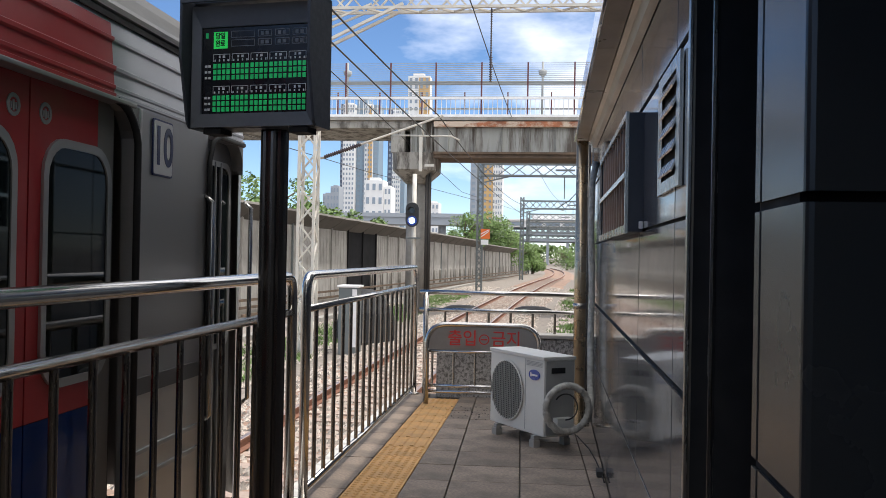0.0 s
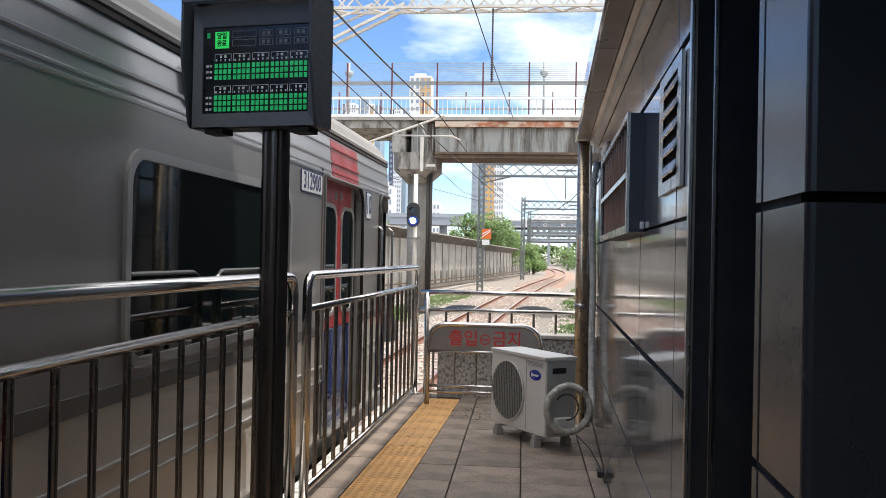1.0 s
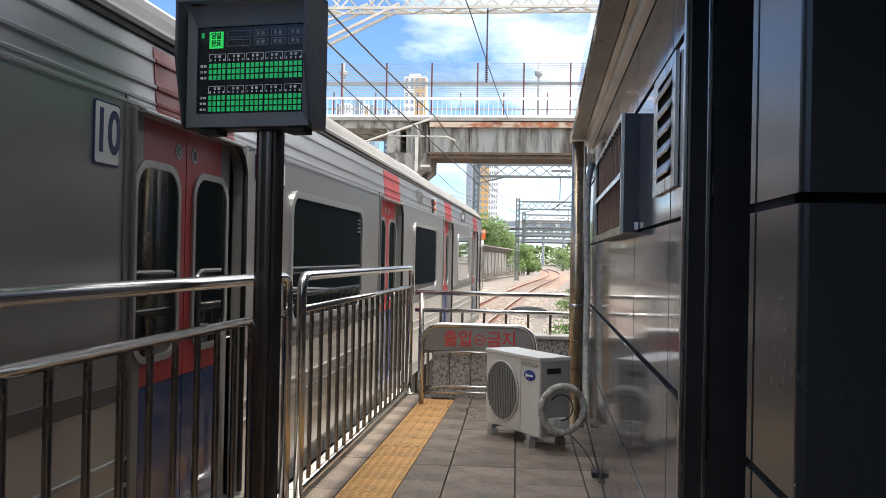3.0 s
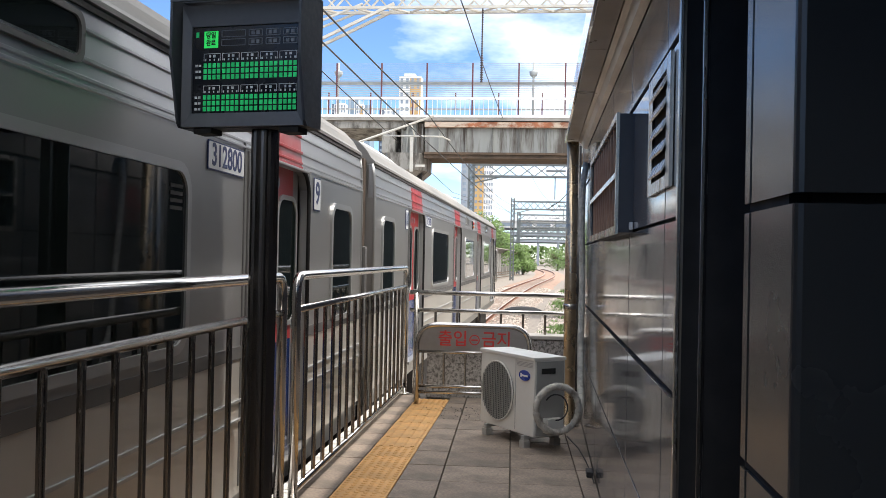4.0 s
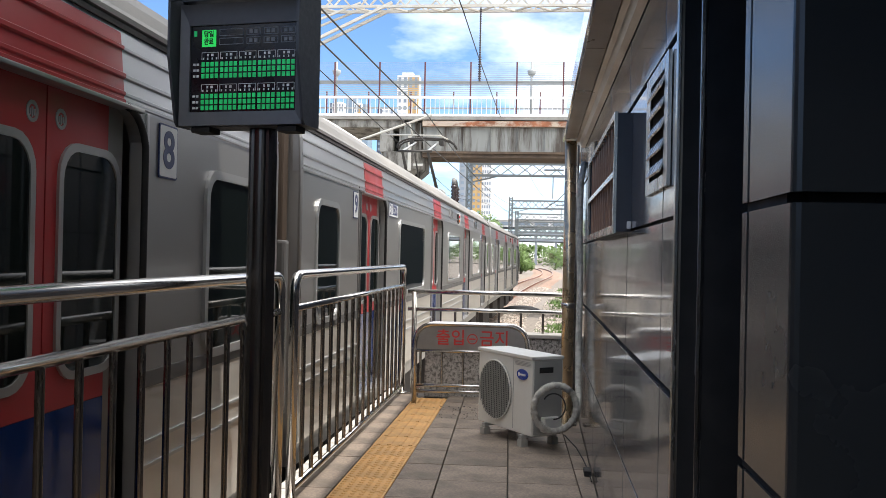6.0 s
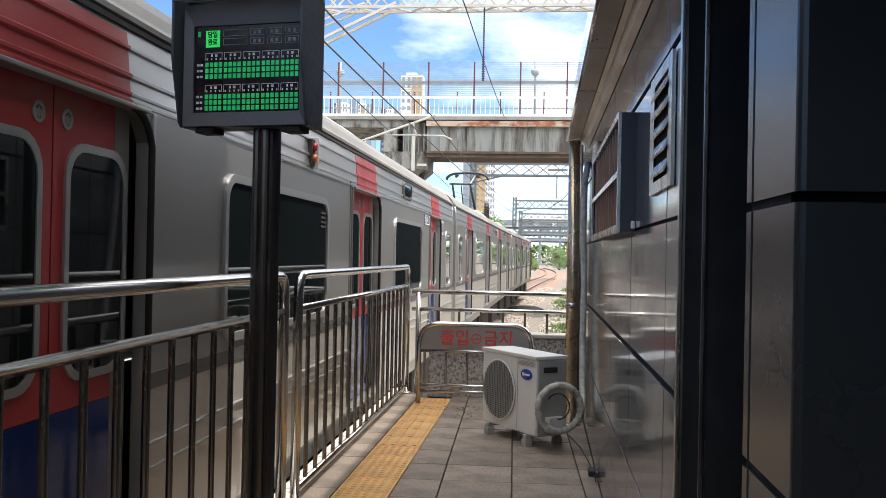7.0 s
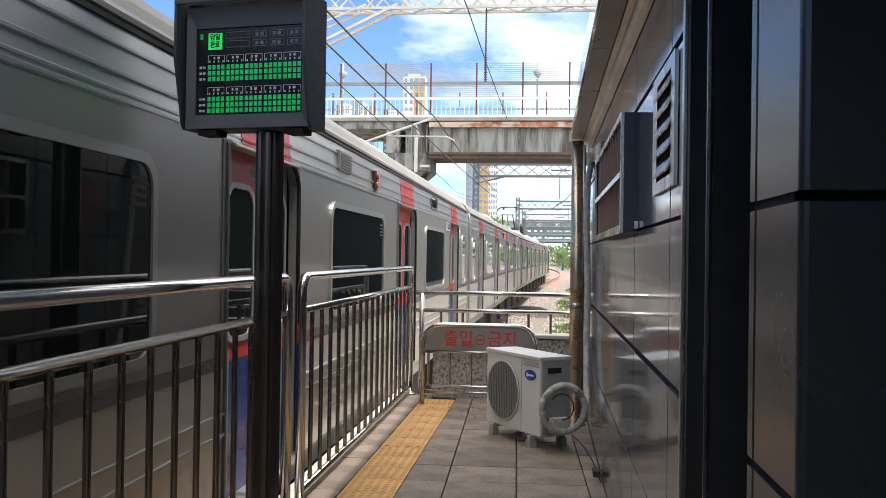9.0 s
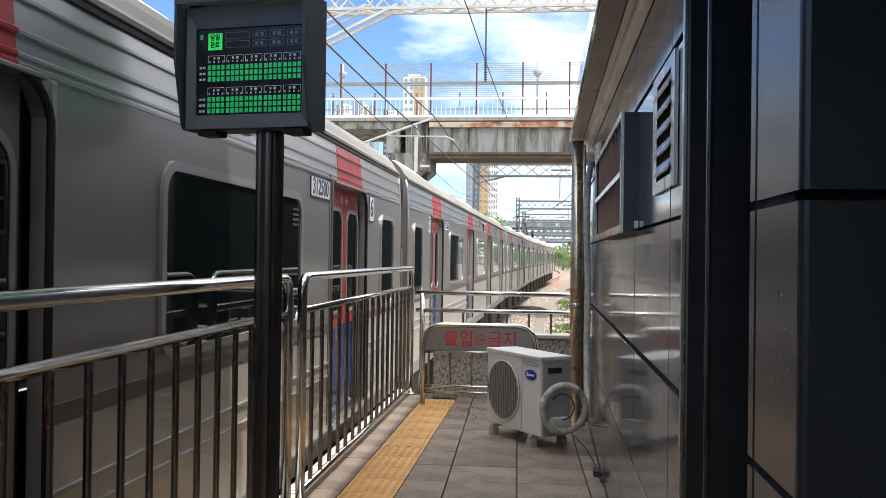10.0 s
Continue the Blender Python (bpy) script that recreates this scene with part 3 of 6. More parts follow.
bx(bm, -0.311, 0.311, -0.085, -0.045, 0.286, 0.300, 0.003)
bx(bm, -0.311, 0.311, 0.02, 0.15, 0.286, 0.300, 0.003)
bx(bm, -0.311, 0.311, -0.088, -0.074, 0.262, 0.286, 0.003)
part("top_hood", bm, M_BLACKP, display)
for x in (-0.19, 0.225):
    bm = bmesh.new()
    bx(bm, x - 0.045, x + 0.045, 0.0, 0.10, -0.305, -0.279, 0.004)
    part("latch", bm, M_BLACK, display)


def display_face():
    y = 0.0085
    b = bmesh.new()
    bx(b, -0.0076, 0.0076, -0.0012, 0.0012, -0.0098, 0.0098)
    cell = mesh_of(b, "indicator", M_GREEN)
    for head, rows in ((0.034, (-0.0015, -0.0276, -0.0537)), (-0.1085, (-0.143, -0.169, -0.195))):
        for col in range(5):
            cx = -0.1536 + 0.0916 * col
            for z in rows:
                for k in range(4):
                    piece("indicator", cell, screen, (cx - 0.033 + 0.022 * k, y - 0.0015, z))
            # outlined header with short bars
            b = bmesh.new()
            w = 0.041
            for x0, x1, z0, z1 in ((-w, w, 0.0155, 0.0175), (-w, -w + 0.002, -0.015, 0.0175), (w - 0.002, w, -0.015, 0.0175),
                                   (-0.014, -0.006, 0.0, 0.011), (0.005, 0.017, 0.0, 0.011), (-0.035, -0.029, -0.015, -0.006),
                                   (-0.014, -0.008, -0.015, -0.006), (0.008, 0.014, -0.015, -0.006), (0.029, 0.035, -0.015, -0.006)):
                bx(b, cx + x0, cx + x1, y - 0.002, y, head + z0, head + z1)
            part("header_mark", b, M_ICON, screen)
        for z in rows:
            b = bmesh.new()
            for x0 in (-0.236, -0.219):
                bx(b, x0, x0 + 0.012, y - 0.002, y, z - 0.005, z + 0.005)
            part("row_mark", b, M_ICON, screen)
    b = bmesh.new()
    bx(b, -0.1936, -0.1255, y - 0.003, y, 0.076, 0.150)
    part("status_block", b, M_GREEN2, screen, "bright green lit status block")
    for txt, z in (("당일", 0.130), ("완료", 0.097)):
        lettering("status_text", txt, 0.031, 0.0005, M_SCREEN, screen, pose(-0.1596, y - 0.0045, z, 90, 0, 0), 0.046, bold=0.0009)
    b = bmesh.new()
    bx(b, -0.234, -0.220, y - 0.002, y, 0.124, 0.148)
    part("status_lamp", b, M_GREEN, screen)
    for x0, w in ((-0.109, 0.116), (0.0226, 0.066), (0.105, 0.068), (0.188, 0.066)):
        for z0 in (0.083, 0.122):
            b = bmesh.new()
            for a0, a1, b0, b1 in ((0, w, 0, 0.0025), (0, w, 0.0275, 0.030), (0, 0.0025, 0, 0.030), (w - 0.0025, w, 0, 0.030)):
                bx(b, x0 + a0, x0 + a1, y - 0.002, y, z0 + b0, z0 + b1)
            if w < 0.08:
                bx(b, x0 + 0.013, x0 + 0.028, y - 0.002, y, z0 + 0.007, z0 + 0.023)
                bx(b, x0 + 0.036, x0 + 0.052, y - 0.002, y, z0 + 0.007, z0 + 0.023)
            part("unlit_block", b, M_UNLIT, screen)


display_face()
PX, PY = -1.055, 3.44
pole = thing("display_pole", "dark fluted steel pole carrying the platform display", "pole")
bm = bmesh.new()
prism(bm, [(PX + (0.053 if i % 6 else 0.046) * math.cos(i * math.tau / 36), PY + (0.053 if i % 6 else 0.046) * math.sin(i * math.tau / 36)) for i in range(36)], 0.0, 2.14)
part("shaft", bm, M_DARKSTEEL, pole)
bm = bmesh.new()
tube(bm, [(PX, PY, 0.003), (PX, PY, 0.02), (PX, PY, 0.03)], [0.10, 0.10, 0.06], 20)
part("base_plate", bm, M_DARKSTEEL, pole)

# keep-out barrier with red lettering
sign = thing("warning_barrier", "stainless barrier with a red keep out notice", "barrier")
SY = 7.93
bm = bmesh.new()
L, R_, ZT = -1.045, -0.075, 0.695
tube(bm, [(L, SY, 0)] + bend((L, SY, 0), (L, SY, ZT), (R_, SY, ZT), 0.19, 10) + bend((L, SY, ZT), (R_, SY, ZT), (R_, SY, 0), 0.19, 10) + [(R_, SY, 0)], 0.022, 14)
part("frame", bm, M_STEEL, sign)
bm = bmesh.new()
tp = [(L + 0.02, 0.475)] + [(p.x, p.z) for p in bend((L + 0.02, 0, 0), (L + 0.02, 0, ZT - 0.02), (R_ - 0.02, 0, ZT - 0.02), 0.175, 8)] + \
     [(p.x, p.z) for p in bend((L + 0.02, 0, ZT - 0.02), (R_ - 0.02, 0, ZT - 0.02), (R_ - 0.02, 0, 0), 0.175, 8)] + [(R_ - 0.02, 0.475)]
prism(bm, tp, SY - 0.006, SY + 0.006, "y")
part("plate", bm, M_SIGNP, sign, "brushed steel notice plate")
for z in (0.462, 0.165, 0.115):
    bm = bmesh.new()
    tube(bm, [(L, SY, z), (R_, SY, z)], 0.014, 10)
    part("cross_bar", bm, M_STEEL, sign)
bm = bmesh.new()
tube(bm, [(0, 0, 0.165), (0, 0, 0.462)], 0.011, 8, False)
me = mesh_of(bm, "upright", M_STEEL_DULL)
for i in range(5):
    piece("upright", me, sign, (L + 0.05 + 0.185 * i, SY, 0))
lettering("notice_text", "출입", 0.145, 0.002, M_REDTXT, sign, pose(-0.735, SY - 0.009, 0.572, 90, 0, 0), 0.236, bold=0.0014)
lettering("notice_text", "금지", 0.145, 0.002, M_REDTXT, sign, pose(-0.36, SY - 0.009, 0.572, 90, 0, 0), 0.236, bold=0.0014)
bm = bmesh.new()
ro = [(-0.548 + 0.045 * math.cos(a), 0.572 + 0.045 * math.sin(a)) for a in (k * math.tau / 24 for k in range(24))]
ri = [(-0.548 + 0.036 * math.cos(a), 0.572 + 0.036 * math.sin(a)) for a in (k * math.tau / 24 for k in range(24))]
vo = [bm.verts.new((x, SY - 0.0095, z)) for x, z in ro]
vi = [bm.verts.new((x, SY - 0.0095, z)) for x, z in ri]
for k in range(24):
    bm.faces.new((vo[k], vo[(k + 1) % 24], vi[(k + 1) % 24], vi[k]))
bx(bm, -0.576, -0.520, SY - 0.0098, SY - 0.0065, 0.566, 0.578)
part("notice_symbol", bm, M_REDTXT, sign)

# air conditioner outdoor unit
AW, AD, AH, AZ = 0.70, 0.25, 0.525, 0.082
ac = thing("outdoor_unit", "white air conditioner outdoor unit on small concrete feet", "air conditioner",
           at=pose(-0.220, 6.515, 0.0, 0, 0, -55.7))
# local: x along the front, front at y = 0 facing -y
bm = bmesh.new()
bx(bm, -AW / 2, AW / 2, 0.0, AD, AZ, AZ + AH - 0.012, 0.008)
part("casing", bm, M_ACW, ac)
bm = bmesh.new()
bx(bm, -AW / 2 - 0.006, AW / 2 + 0.006, -0.008, AD + 0.006, AZ + AH - 0.012, AZ + AH + 0.012, 0.005)
part("lid", bm, M_ACW, ac)
bm = bmesh.new()
bx(bm, AW / 2 + 0.0005, AW / 2 + 0.004, 0.015, AD - 0.01, AZ + 0.01, AZ + AH - 0.018, 0.001)
part("side_panel", bm, M_ACG, ac, "grey steel service side panel, darkened to stand for shade")
bm = bmesh.new()
FX, FZ, FR = -0.112, AZ + 0.258, 0.208
disc = [(FX + FR * math.cos(k * math.tau / 48), FZ + FR * math.sin(k * math.tau / 48)) for k in range(48)]
prism(bm, disc, -0.004, -0.0005, "y")
part("fan_opening", bm, M_BLACK, ac, "dark round fan opening")
fan = bmesh.new()
for k in range(19):
    x = FX - 0.2025 + 0.0225 * k
    hgt = math.sqrt(max(0, FR ** 2 - (x - FX) ** 2))
    if hgt > 0.02:
        bx(fan, x - 0.0026, x + 0.0026, -0.016, -0.010, FZ - hgt, FZ + hgt)
for k in range(30):
    z = FZ - 0.203 + 0.014 * k
    hgt = math.sqrt(max(0, FR ** 2 - (z - FZ) ** 2))
    if hgt > 0.02:
        bx(fan, FX - hgt, FX + hgt, -0.0145, -0.0115, z - 0.0015, z + 0.0015)
part("fan_grille", fan, mat("grille_wire", (0.27, 0.27, 0.25), 0.5, 0, 0.05, 8), ac, "fine grey wire fan grille")
bm = bmesh.new()
tube(bm, [(x, -0.010, z) for x, z in disc + disc[:1]], 0.006, 6, False)
part("grille_ring", bm, M_ACW, ac)
bm = bmesh.new()
bx(bm, 0.118, 0.122, -0.0025, 0.002, AZ + 0.02, AZ + AH - 0.02)
for k in range(4):
    bx(bm, 0.135, 0.325, -0.0035, 0.002, AZ + AH - 0.06 + 0.009 * k, AZ + AH - 0.057 + 0.009 * k)
part("panel_seam", bm, M_ACG, ac)
bm = bmesh.new()
prism(bm, [(0.235 + 0.066 * math.cos(k * math.tau / 32), AZ + 0.405 + 0.036 * math.sin(k * math.tau / 32)) for k in range(32)], -0.0075, -0.001, "y")
badge = part("badge", bm, M_BLUE, ac, "blue oval badge with white bars")
bm = bmesh.new()
bx(bm, 0.195, 0.278, -0.0095, -0.007, AZ + 0.398, AZ + 0.410)
bx(bm, 0.190, 0.206, -0.0095, -0.007, AZ + 0.392, AZ + 0.418)
part("badge_bar", bm, M_WHITE, badge)
bm = bmesh.new()
bx(bm, AW / 2 + 0.003, AW / 2 + 0.008, 0.055, 0.165, AZ + 0.425, AZ + 0.462)
part("handle_slot", bm, M_BLACK, ac)
bm = bmesh.new()
bx(bm, AW / 2 + 0.003, AW / 2 + 0.06, 0.07, 0.20, AZ + 0.03, AZ + 0.13, 0.006)
part("valve_cover", bm, M_ACW, ac)
for x in (-0.245, 0.245):
    bm = bmesh.new()
    bx(bm, x - 0.02, x + 0.02, -0.02, AD + 0.02, AZ - 0.022, AZ - 0.002, 0.003)
    part("foot_bracket", bm, M_ACG, ac)
    for y in (0.0, AD):
        bm = bmesh.new()
        prism(bm, [(x - 0.028, y - 0.026), (x + 0.028, y - 0.026), (x + 0.028, y + 0.026), (x - 0.028, y + 0.026)], 0.0, AZ - 0.034)
        prism(bm, [(x - 0.020, y - 0.020), (x + 0.020, y - 0.020), (x + 0.020, y + 0.020), (x - 0.020, y + 0.020)], AZ - 0.0335, AZ - 0.0225)
        part("foot_block", bm, M_CONC, ac, "small pale concrete foot")

# wrapped refrigerant pipe: a coil, then up the wall
pipe = thing("wrapped_pipe", "coiled refrigerant pipe wrapped in pale tape", "pipe")
bm = bmesh.new()
pts = []
CX, CY, CZ, CR = 0.132, 6.16, 0.288, 0.152
for k in range(190):
    a = 0.9 + k / 189 * math.tau * 1.55
    pts.append((CX + CR * math.cos(a) * 0.93, CY + 0.05 * k / 189 + 0.06 * math.cos(a), CZ + CR * math.sin(a)))
tube(bm, pts, [(0.0205, 0.0225, 0.023, 0.0225, 0.020)[k % 5] + 0.001 * math.sin(k * 0.7) for k in range(190)], 10)
part("coil", bm, M_TAPE, pipe)
bm = bmesh.new()
pts = [(0.275, 6.30, 0.20), (0.295, 6.45, 0.30), (0.302, 6.6, 0.42), (0.302, 6.75, 0.7), (0.304, 6.8, 1.1), (0.300, 6.85, 1.5), (0.302, 6.9, 1.85), (0.325, 6.92, 2.0)]
tube(bm, [Vector(p) + Vector((0.004 * math.sin(i * 2.1), 0, 0)) for i, p in enumerate(pts)], 0.024, 10)
part("riser", bm, M_TAPE, pipe)
bm = bmesh.new()
pts = [(CX + 0.075 * math.cos(a) - 0.01, CY - 0.03, CZ + 0.02 + 0.085 * math.sin(a)) for a in (2.6 - k * 0.28 for k in range(16))]
tube(bm, pts, 0.005, 8)
part("hose", bm, M_RUBBER, pipe, "thin black drain hose")
bm = bmesh.new()
pts = [(0.20, 6.25, 0.10), (0.27, 6.05, 0.06), (0.31, 5.9, 0.015), (0.325, 5.6, 0.012), (0.330, 5.35, 0.012)]
tube(bm, pts, 0.004, 8)
cable = part("cable", bm, M_RUBBER, pipe, "black cable lying along the wall foot")
bm = bmesh.new()
bx(bm, 0.295, 0.335, 5.50, 5.62, 0.003, 0.035, 0.004)
solo("junction_box", bm, M_RUBBER, "small black cable box at the wall foot", "junction box")

# crumbs of dirt on the paving by the tactile strip's end
bm = bmesh.new()
crumb_rng = random.Random(3)
for _ in range(80):
    x, y, r = crumb_rng.gauss(-0.62, 0.13), crumb_rng.uniform(7.25, 7.85), crumb_rng.uniform(0.003, 0.008)
    vs = [bm.verts.new((x + dx * r * crumb_rng.uniform(0.6, 1.5), y + dy * r * crumb_rng.uniform(0.6, 1.5), 0.003 + dz * r)) for dx, dy, dz in ((1, 0, 0), (0, 1, 0), (-1, 0, 0), (0, -1, 0), (0.1, 0.1, 0.8))]
    for i in range(4):
        bm.faces.new((vs[i], vs[(i + 1) % 4], vs[4]))
solo("dirt_crumbs", bm, M_UNDER, "dark crumbs of dirt scattered on the paving", "dirt", kind="stuff")

# down pipe under the eaves
post = thing("eaves_post", "tall tarnished steel post under the eaves corner", "post")
bm = bmesh.new()
tube(bm, [(0.236, 7.20, 0.0), (0.236, 7.20, 2.19)], 0.046, 20)
part("shaft", bm, mat("bronze_post", (0.60, 0.47, 0.31), 0.28, 0.8, 0.1, 8, dirt=(0.3, 0.24, 0.18), dscale=3, damount=0.5), post)
bm = bmesh.new()
tube(bm, [(0.236, 7.20, 0.90), (0.236, 7.20, 0.94)], 0.052, 20)
part("clamp", bm, M_STEEL_DULL, post)
bm = bmesh.new()
tube(bm, [(0.236, 7.20, 0.0), (0.236, 7.20, 0.015)], 0.085, 20)
part("base_plate", bm, M_STEEL_DULL, post)
bm = bmesh.new()
tube(bm, [(0.295, 7.55, 0.0), (0.295, 7.55, 2.2)], 0.022, 12)
solo("drain_pipe", bm, M_STEEL_DULL, "thin grey drain pipe beside the post", "pipe")

# louvred vent in the wall
vent = thing("wall_vent", "dark louvred metal air vent set in the wall", "vent")
VY0, VY1, VZ0, VZ1 = 2.49, 2.98, 1.487, 1.848
bm = bmesh.new()
ring_frame(bm, [(VY0, VZ0), (VY1, VZ0), (VY1, VZ1), (VY0, VZ1)], [(VY0 + 0.075, VZ0 + 0.035), (VY1 - 0.10, VZ0 + 0.035), (VY1 - 0.10, VZ1 - 0.035), (VY0 + 0.075, VZ1 - 0.035)], WALL_X - 0.002, WALL_X - 0.012)
part("frame", bm, M_STEEL_DULL, vent)
bm = bmesh.new()
bx(bm, WALL_X - 0.004, WALL_X - 0.0025, VY0 + 0.07, VY1 - 0.095, VZ0 + 0.03, VZ1 - 0.03)
part("backing", bm, M_BLACK, vent)
bm = bmesh.new()
prism(bm, [(-0.018, -0.018), (-0.014, -0.022), (0.002, 0.014), (-0.002, 0.018)], VY0 + 0.076, VY1 - 0.101, "y")
me = mesh_of(bm, "slat", M_STEEL_DULL)
for k in range(5):
    piece("slat", me, vent, (WALL_X - 0.006, 0, VZ0 + 0.066 + 0.058 * k))

# barred window box
grille = thing("window_grille", "steel barred grille box over a wall window", "window grille")
GX, GY0, GY1, GZ0, GZ1 = 0.290, 3.54, 5.40, 1.392, 1.842
bm = bmesh.new()
bx(bm, GX, WALL_X + 0.001, GY0, GY0 + 0.02, GZ0, GZ1)
bx(bm, GX, WALL_X + 0.001, GY1 - 0.02, GY1, GZ0, GZ1)
bx(bm, GX, WALL_X + 0.001, GY0 + 0.02, GY1 - 0.02, GZ1 - 0.02, GZ1)
bx(bm, GX, WALL_X + 0.001, GY0 + 0.02, GY1 - 0.02, GZ0, GZ0 + 0.02)
part("box", bm, M_BLACKP, grille)
bm = bmesh.new()
bx(bm, 0.330, 0.3425, GY0 + 0.02, GY1 - 0.02, GZ0 + 0.02, GZ1 - 0.02)
part("pane", bm, M_GLASS, grille)
bm = bmesh.new()
ring_frame(bm, [(GY0, GZ0 - 0.005), (GY1, GZ0 - 0.005), (GY1, GZ1 + 0.005), (GY0, GZ1 + 0.005)], [(GY0 + 0.03, GZ0 + 0.025), (GY1 - 0.03, GZ0 + 0.025), (GY1 - 0.03, GZ1 - 0.02), (GY0 + 0.03, GZ1 - 0.02)], GX - 0.001, GX - 0.012)
part("frame", bm, M_STEEL_DULL, grille)
bm = bmesh.new()
bx(bm, GX - 0.014, GX - 0.004, GY0 + 0.031, GY1 - 0.031, 1.598, 1.622, 0.002)
part("middle_bar", bm, M_STEEL, grille)
bm = bmesh.new()
tube(bm, [(GX + 0.006, 0, GZ0 + 0.02), (GX + 0.006, 0, GZ1 - 0.02)], 0.008, 8, False)
me = mesh_of(bm, "bar", mat("brown_bar_paint", (0.30, 0.17, 0.11), 0.45, 0, 0.15, 20, dirt=(0.4, 0.3, 0.22), dscale=8, damount=0.4))
for k in range(11):
    piece("bar", me, grille, (0, GY0 + 0.16 + 0.15 * k, 0))
bm = bmesh.new()
bx(bm, WALL_X - 0.016, WALL_X - 0.002, GY0 - 0.03, GY0 - 0.004, 1.402, 1.43, 0.003)
solo("wall_sensor", bm, M_WHITE, "small white sensor box on the wall", "sensor")

# ================= the train =================
DOORS_MID = (2.66, 7.53, 12.40, 17.27)
DOORS_CAB = (1.94, 6.81, 11.68, 16.55)
LENGTH_MID, LENGTH_CAB, FRONT_MID, FRONT_CAB = 19.74, 19.23, -0.28, -0.18
PITCH = 20.0


def side_window(t, y0, y1, z0, z1, sash=True):
    """A framed window; y runs backwards from the front end (negative)."""
    w = thing_part("window", t)
    b = bmesh.new()
    ring_frame(b, rounded(y0, y1, z0, z1, 0.13), rounded(y0 + 0.04, y1 - 0.04, z0 + 0.04, z1 - 0.04, 0.10), -0.004, 0.016)
    part("window_frame", b, M_FRAME, w)
    b = bmesh.new()
    prism(b, rounded(y0 + 0.036, y1 - 0.036, z0 + 0.036, z1 - 0.036, 0.10), 0.001, 0.006, "x")
    part("pane", b, M_GLASS, w, "dark tinted glass pane")
    if sash:
        # small maker's panel of pale bars in the upper front corner of the glass
        b = bmesh.new()
        for k in range(4):
            bx(b, 0.0065, 0.009, y1 - 0.21, y1 - 0.085, z1 - 0.20 + 0.03 * k, z1 - 0.185 + 0.03 * k)
        part("glass_mark", b, M_UNDER, w)



def thing_part(name, parent):
    ob = new(name)
    ob.empty_display_size = 0.1
    ob.parent = parent
    return ob


def side_door(t, yc):
    """A double leaf sliding door, red above and blue below, set back in its opening."""
    d = thing_part("passenger_door", t)
    for s in (-1, 1):
        y0, y1 = (yc - 0.605, yc - 0.004) if s < 0 else (yc + 0.004, yc + 0.605)
        r0, r1 = (yc - 0.415, yc - 0.004) if s < 0 else (yc + 0.004, yc + 0.415)
        g0, g1 = (y0, yc - 0.416) if s < 0 else (yc + 0.416, yc + 0.53)
        b = bmesh.new()
        bx(b, -0.085, -0.05, r0, r1, 0.764, 1.80)
        part("door_leaf", b, M_RED, d, "red painted upper half of a door leaf")
        b = bmesh.new()
        bx(b, -0.085, -0.05, r0, r1, 0.10, 0.762)
        part("door_foot", b, M_TBLUE, d, "blue painted lower half of a door leaf")
        b = bmesh.new()
        bx(b, -0.085, -0.05, g0, g1, 0.10, 1.80)
        part("door_edge", b, M_DOORG, d, "unpainted grey edge of a door leaf")
        m = yc + s * 0.287
        b = bmesh.new()
        ring_frame(b, rounded(m - 0.218, m + 0.218, 0.85, 1.635, 0.12), rounded(m - 0.19, m + 0.19, 0.878, 1.607, 0.10), -0.052, -0.040)
        part("window_frame", b, M_FRAME, d)
        b = bmesh.new()
        prism(b, rounded(m - 0.194, m + 0.194, 0.874, 1.611, 0.10), -0.050, -0.045, "x")
        part("pane", b, M_GLASS, d)
        b = bmesh.new()
        cy = yc + s * 0.085
        ring_frame(b, [(cy + 0.034 * math.cos(k * math.tau / 14), 1.70 + 0.034 * math.sin(k * math.tau / 14)) for k in range(14)],
                   [(cy + 0.022 * math.cos(k * math.tau / 14), 1.70 + 0.022 * math.sin(k * math.tau / 14)) for k in range(14)], -0.0505, -0.047)
        for k in range(3):
            bx(b, -0.0505, -0.047, cy - 0.016 + 0.012 * k, cy - 0.009 + 0.012 * k, 1.688 - 0.006 * (k % 2), 1.708 + 0.006 * (k % 2))
        part("door_sticker", b, M_CAB, d, "small round white safety sticker with a pictogram")


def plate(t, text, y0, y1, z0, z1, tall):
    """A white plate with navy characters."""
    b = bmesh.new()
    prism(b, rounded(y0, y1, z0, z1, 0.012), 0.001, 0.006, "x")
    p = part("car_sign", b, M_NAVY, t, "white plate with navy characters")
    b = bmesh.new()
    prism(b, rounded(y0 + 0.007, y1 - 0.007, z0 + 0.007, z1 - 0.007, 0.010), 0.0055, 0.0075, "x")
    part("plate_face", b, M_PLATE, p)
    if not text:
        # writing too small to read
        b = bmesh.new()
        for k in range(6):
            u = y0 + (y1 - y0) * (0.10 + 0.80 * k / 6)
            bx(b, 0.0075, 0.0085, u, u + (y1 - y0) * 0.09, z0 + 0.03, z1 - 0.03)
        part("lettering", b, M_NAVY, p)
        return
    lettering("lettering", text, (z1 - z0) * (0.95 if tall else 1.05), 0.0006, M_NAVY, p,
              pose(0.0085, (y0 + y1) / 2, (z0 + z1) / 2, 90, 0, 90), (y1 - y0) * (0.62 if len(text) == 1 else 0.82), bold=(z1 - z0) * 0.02)


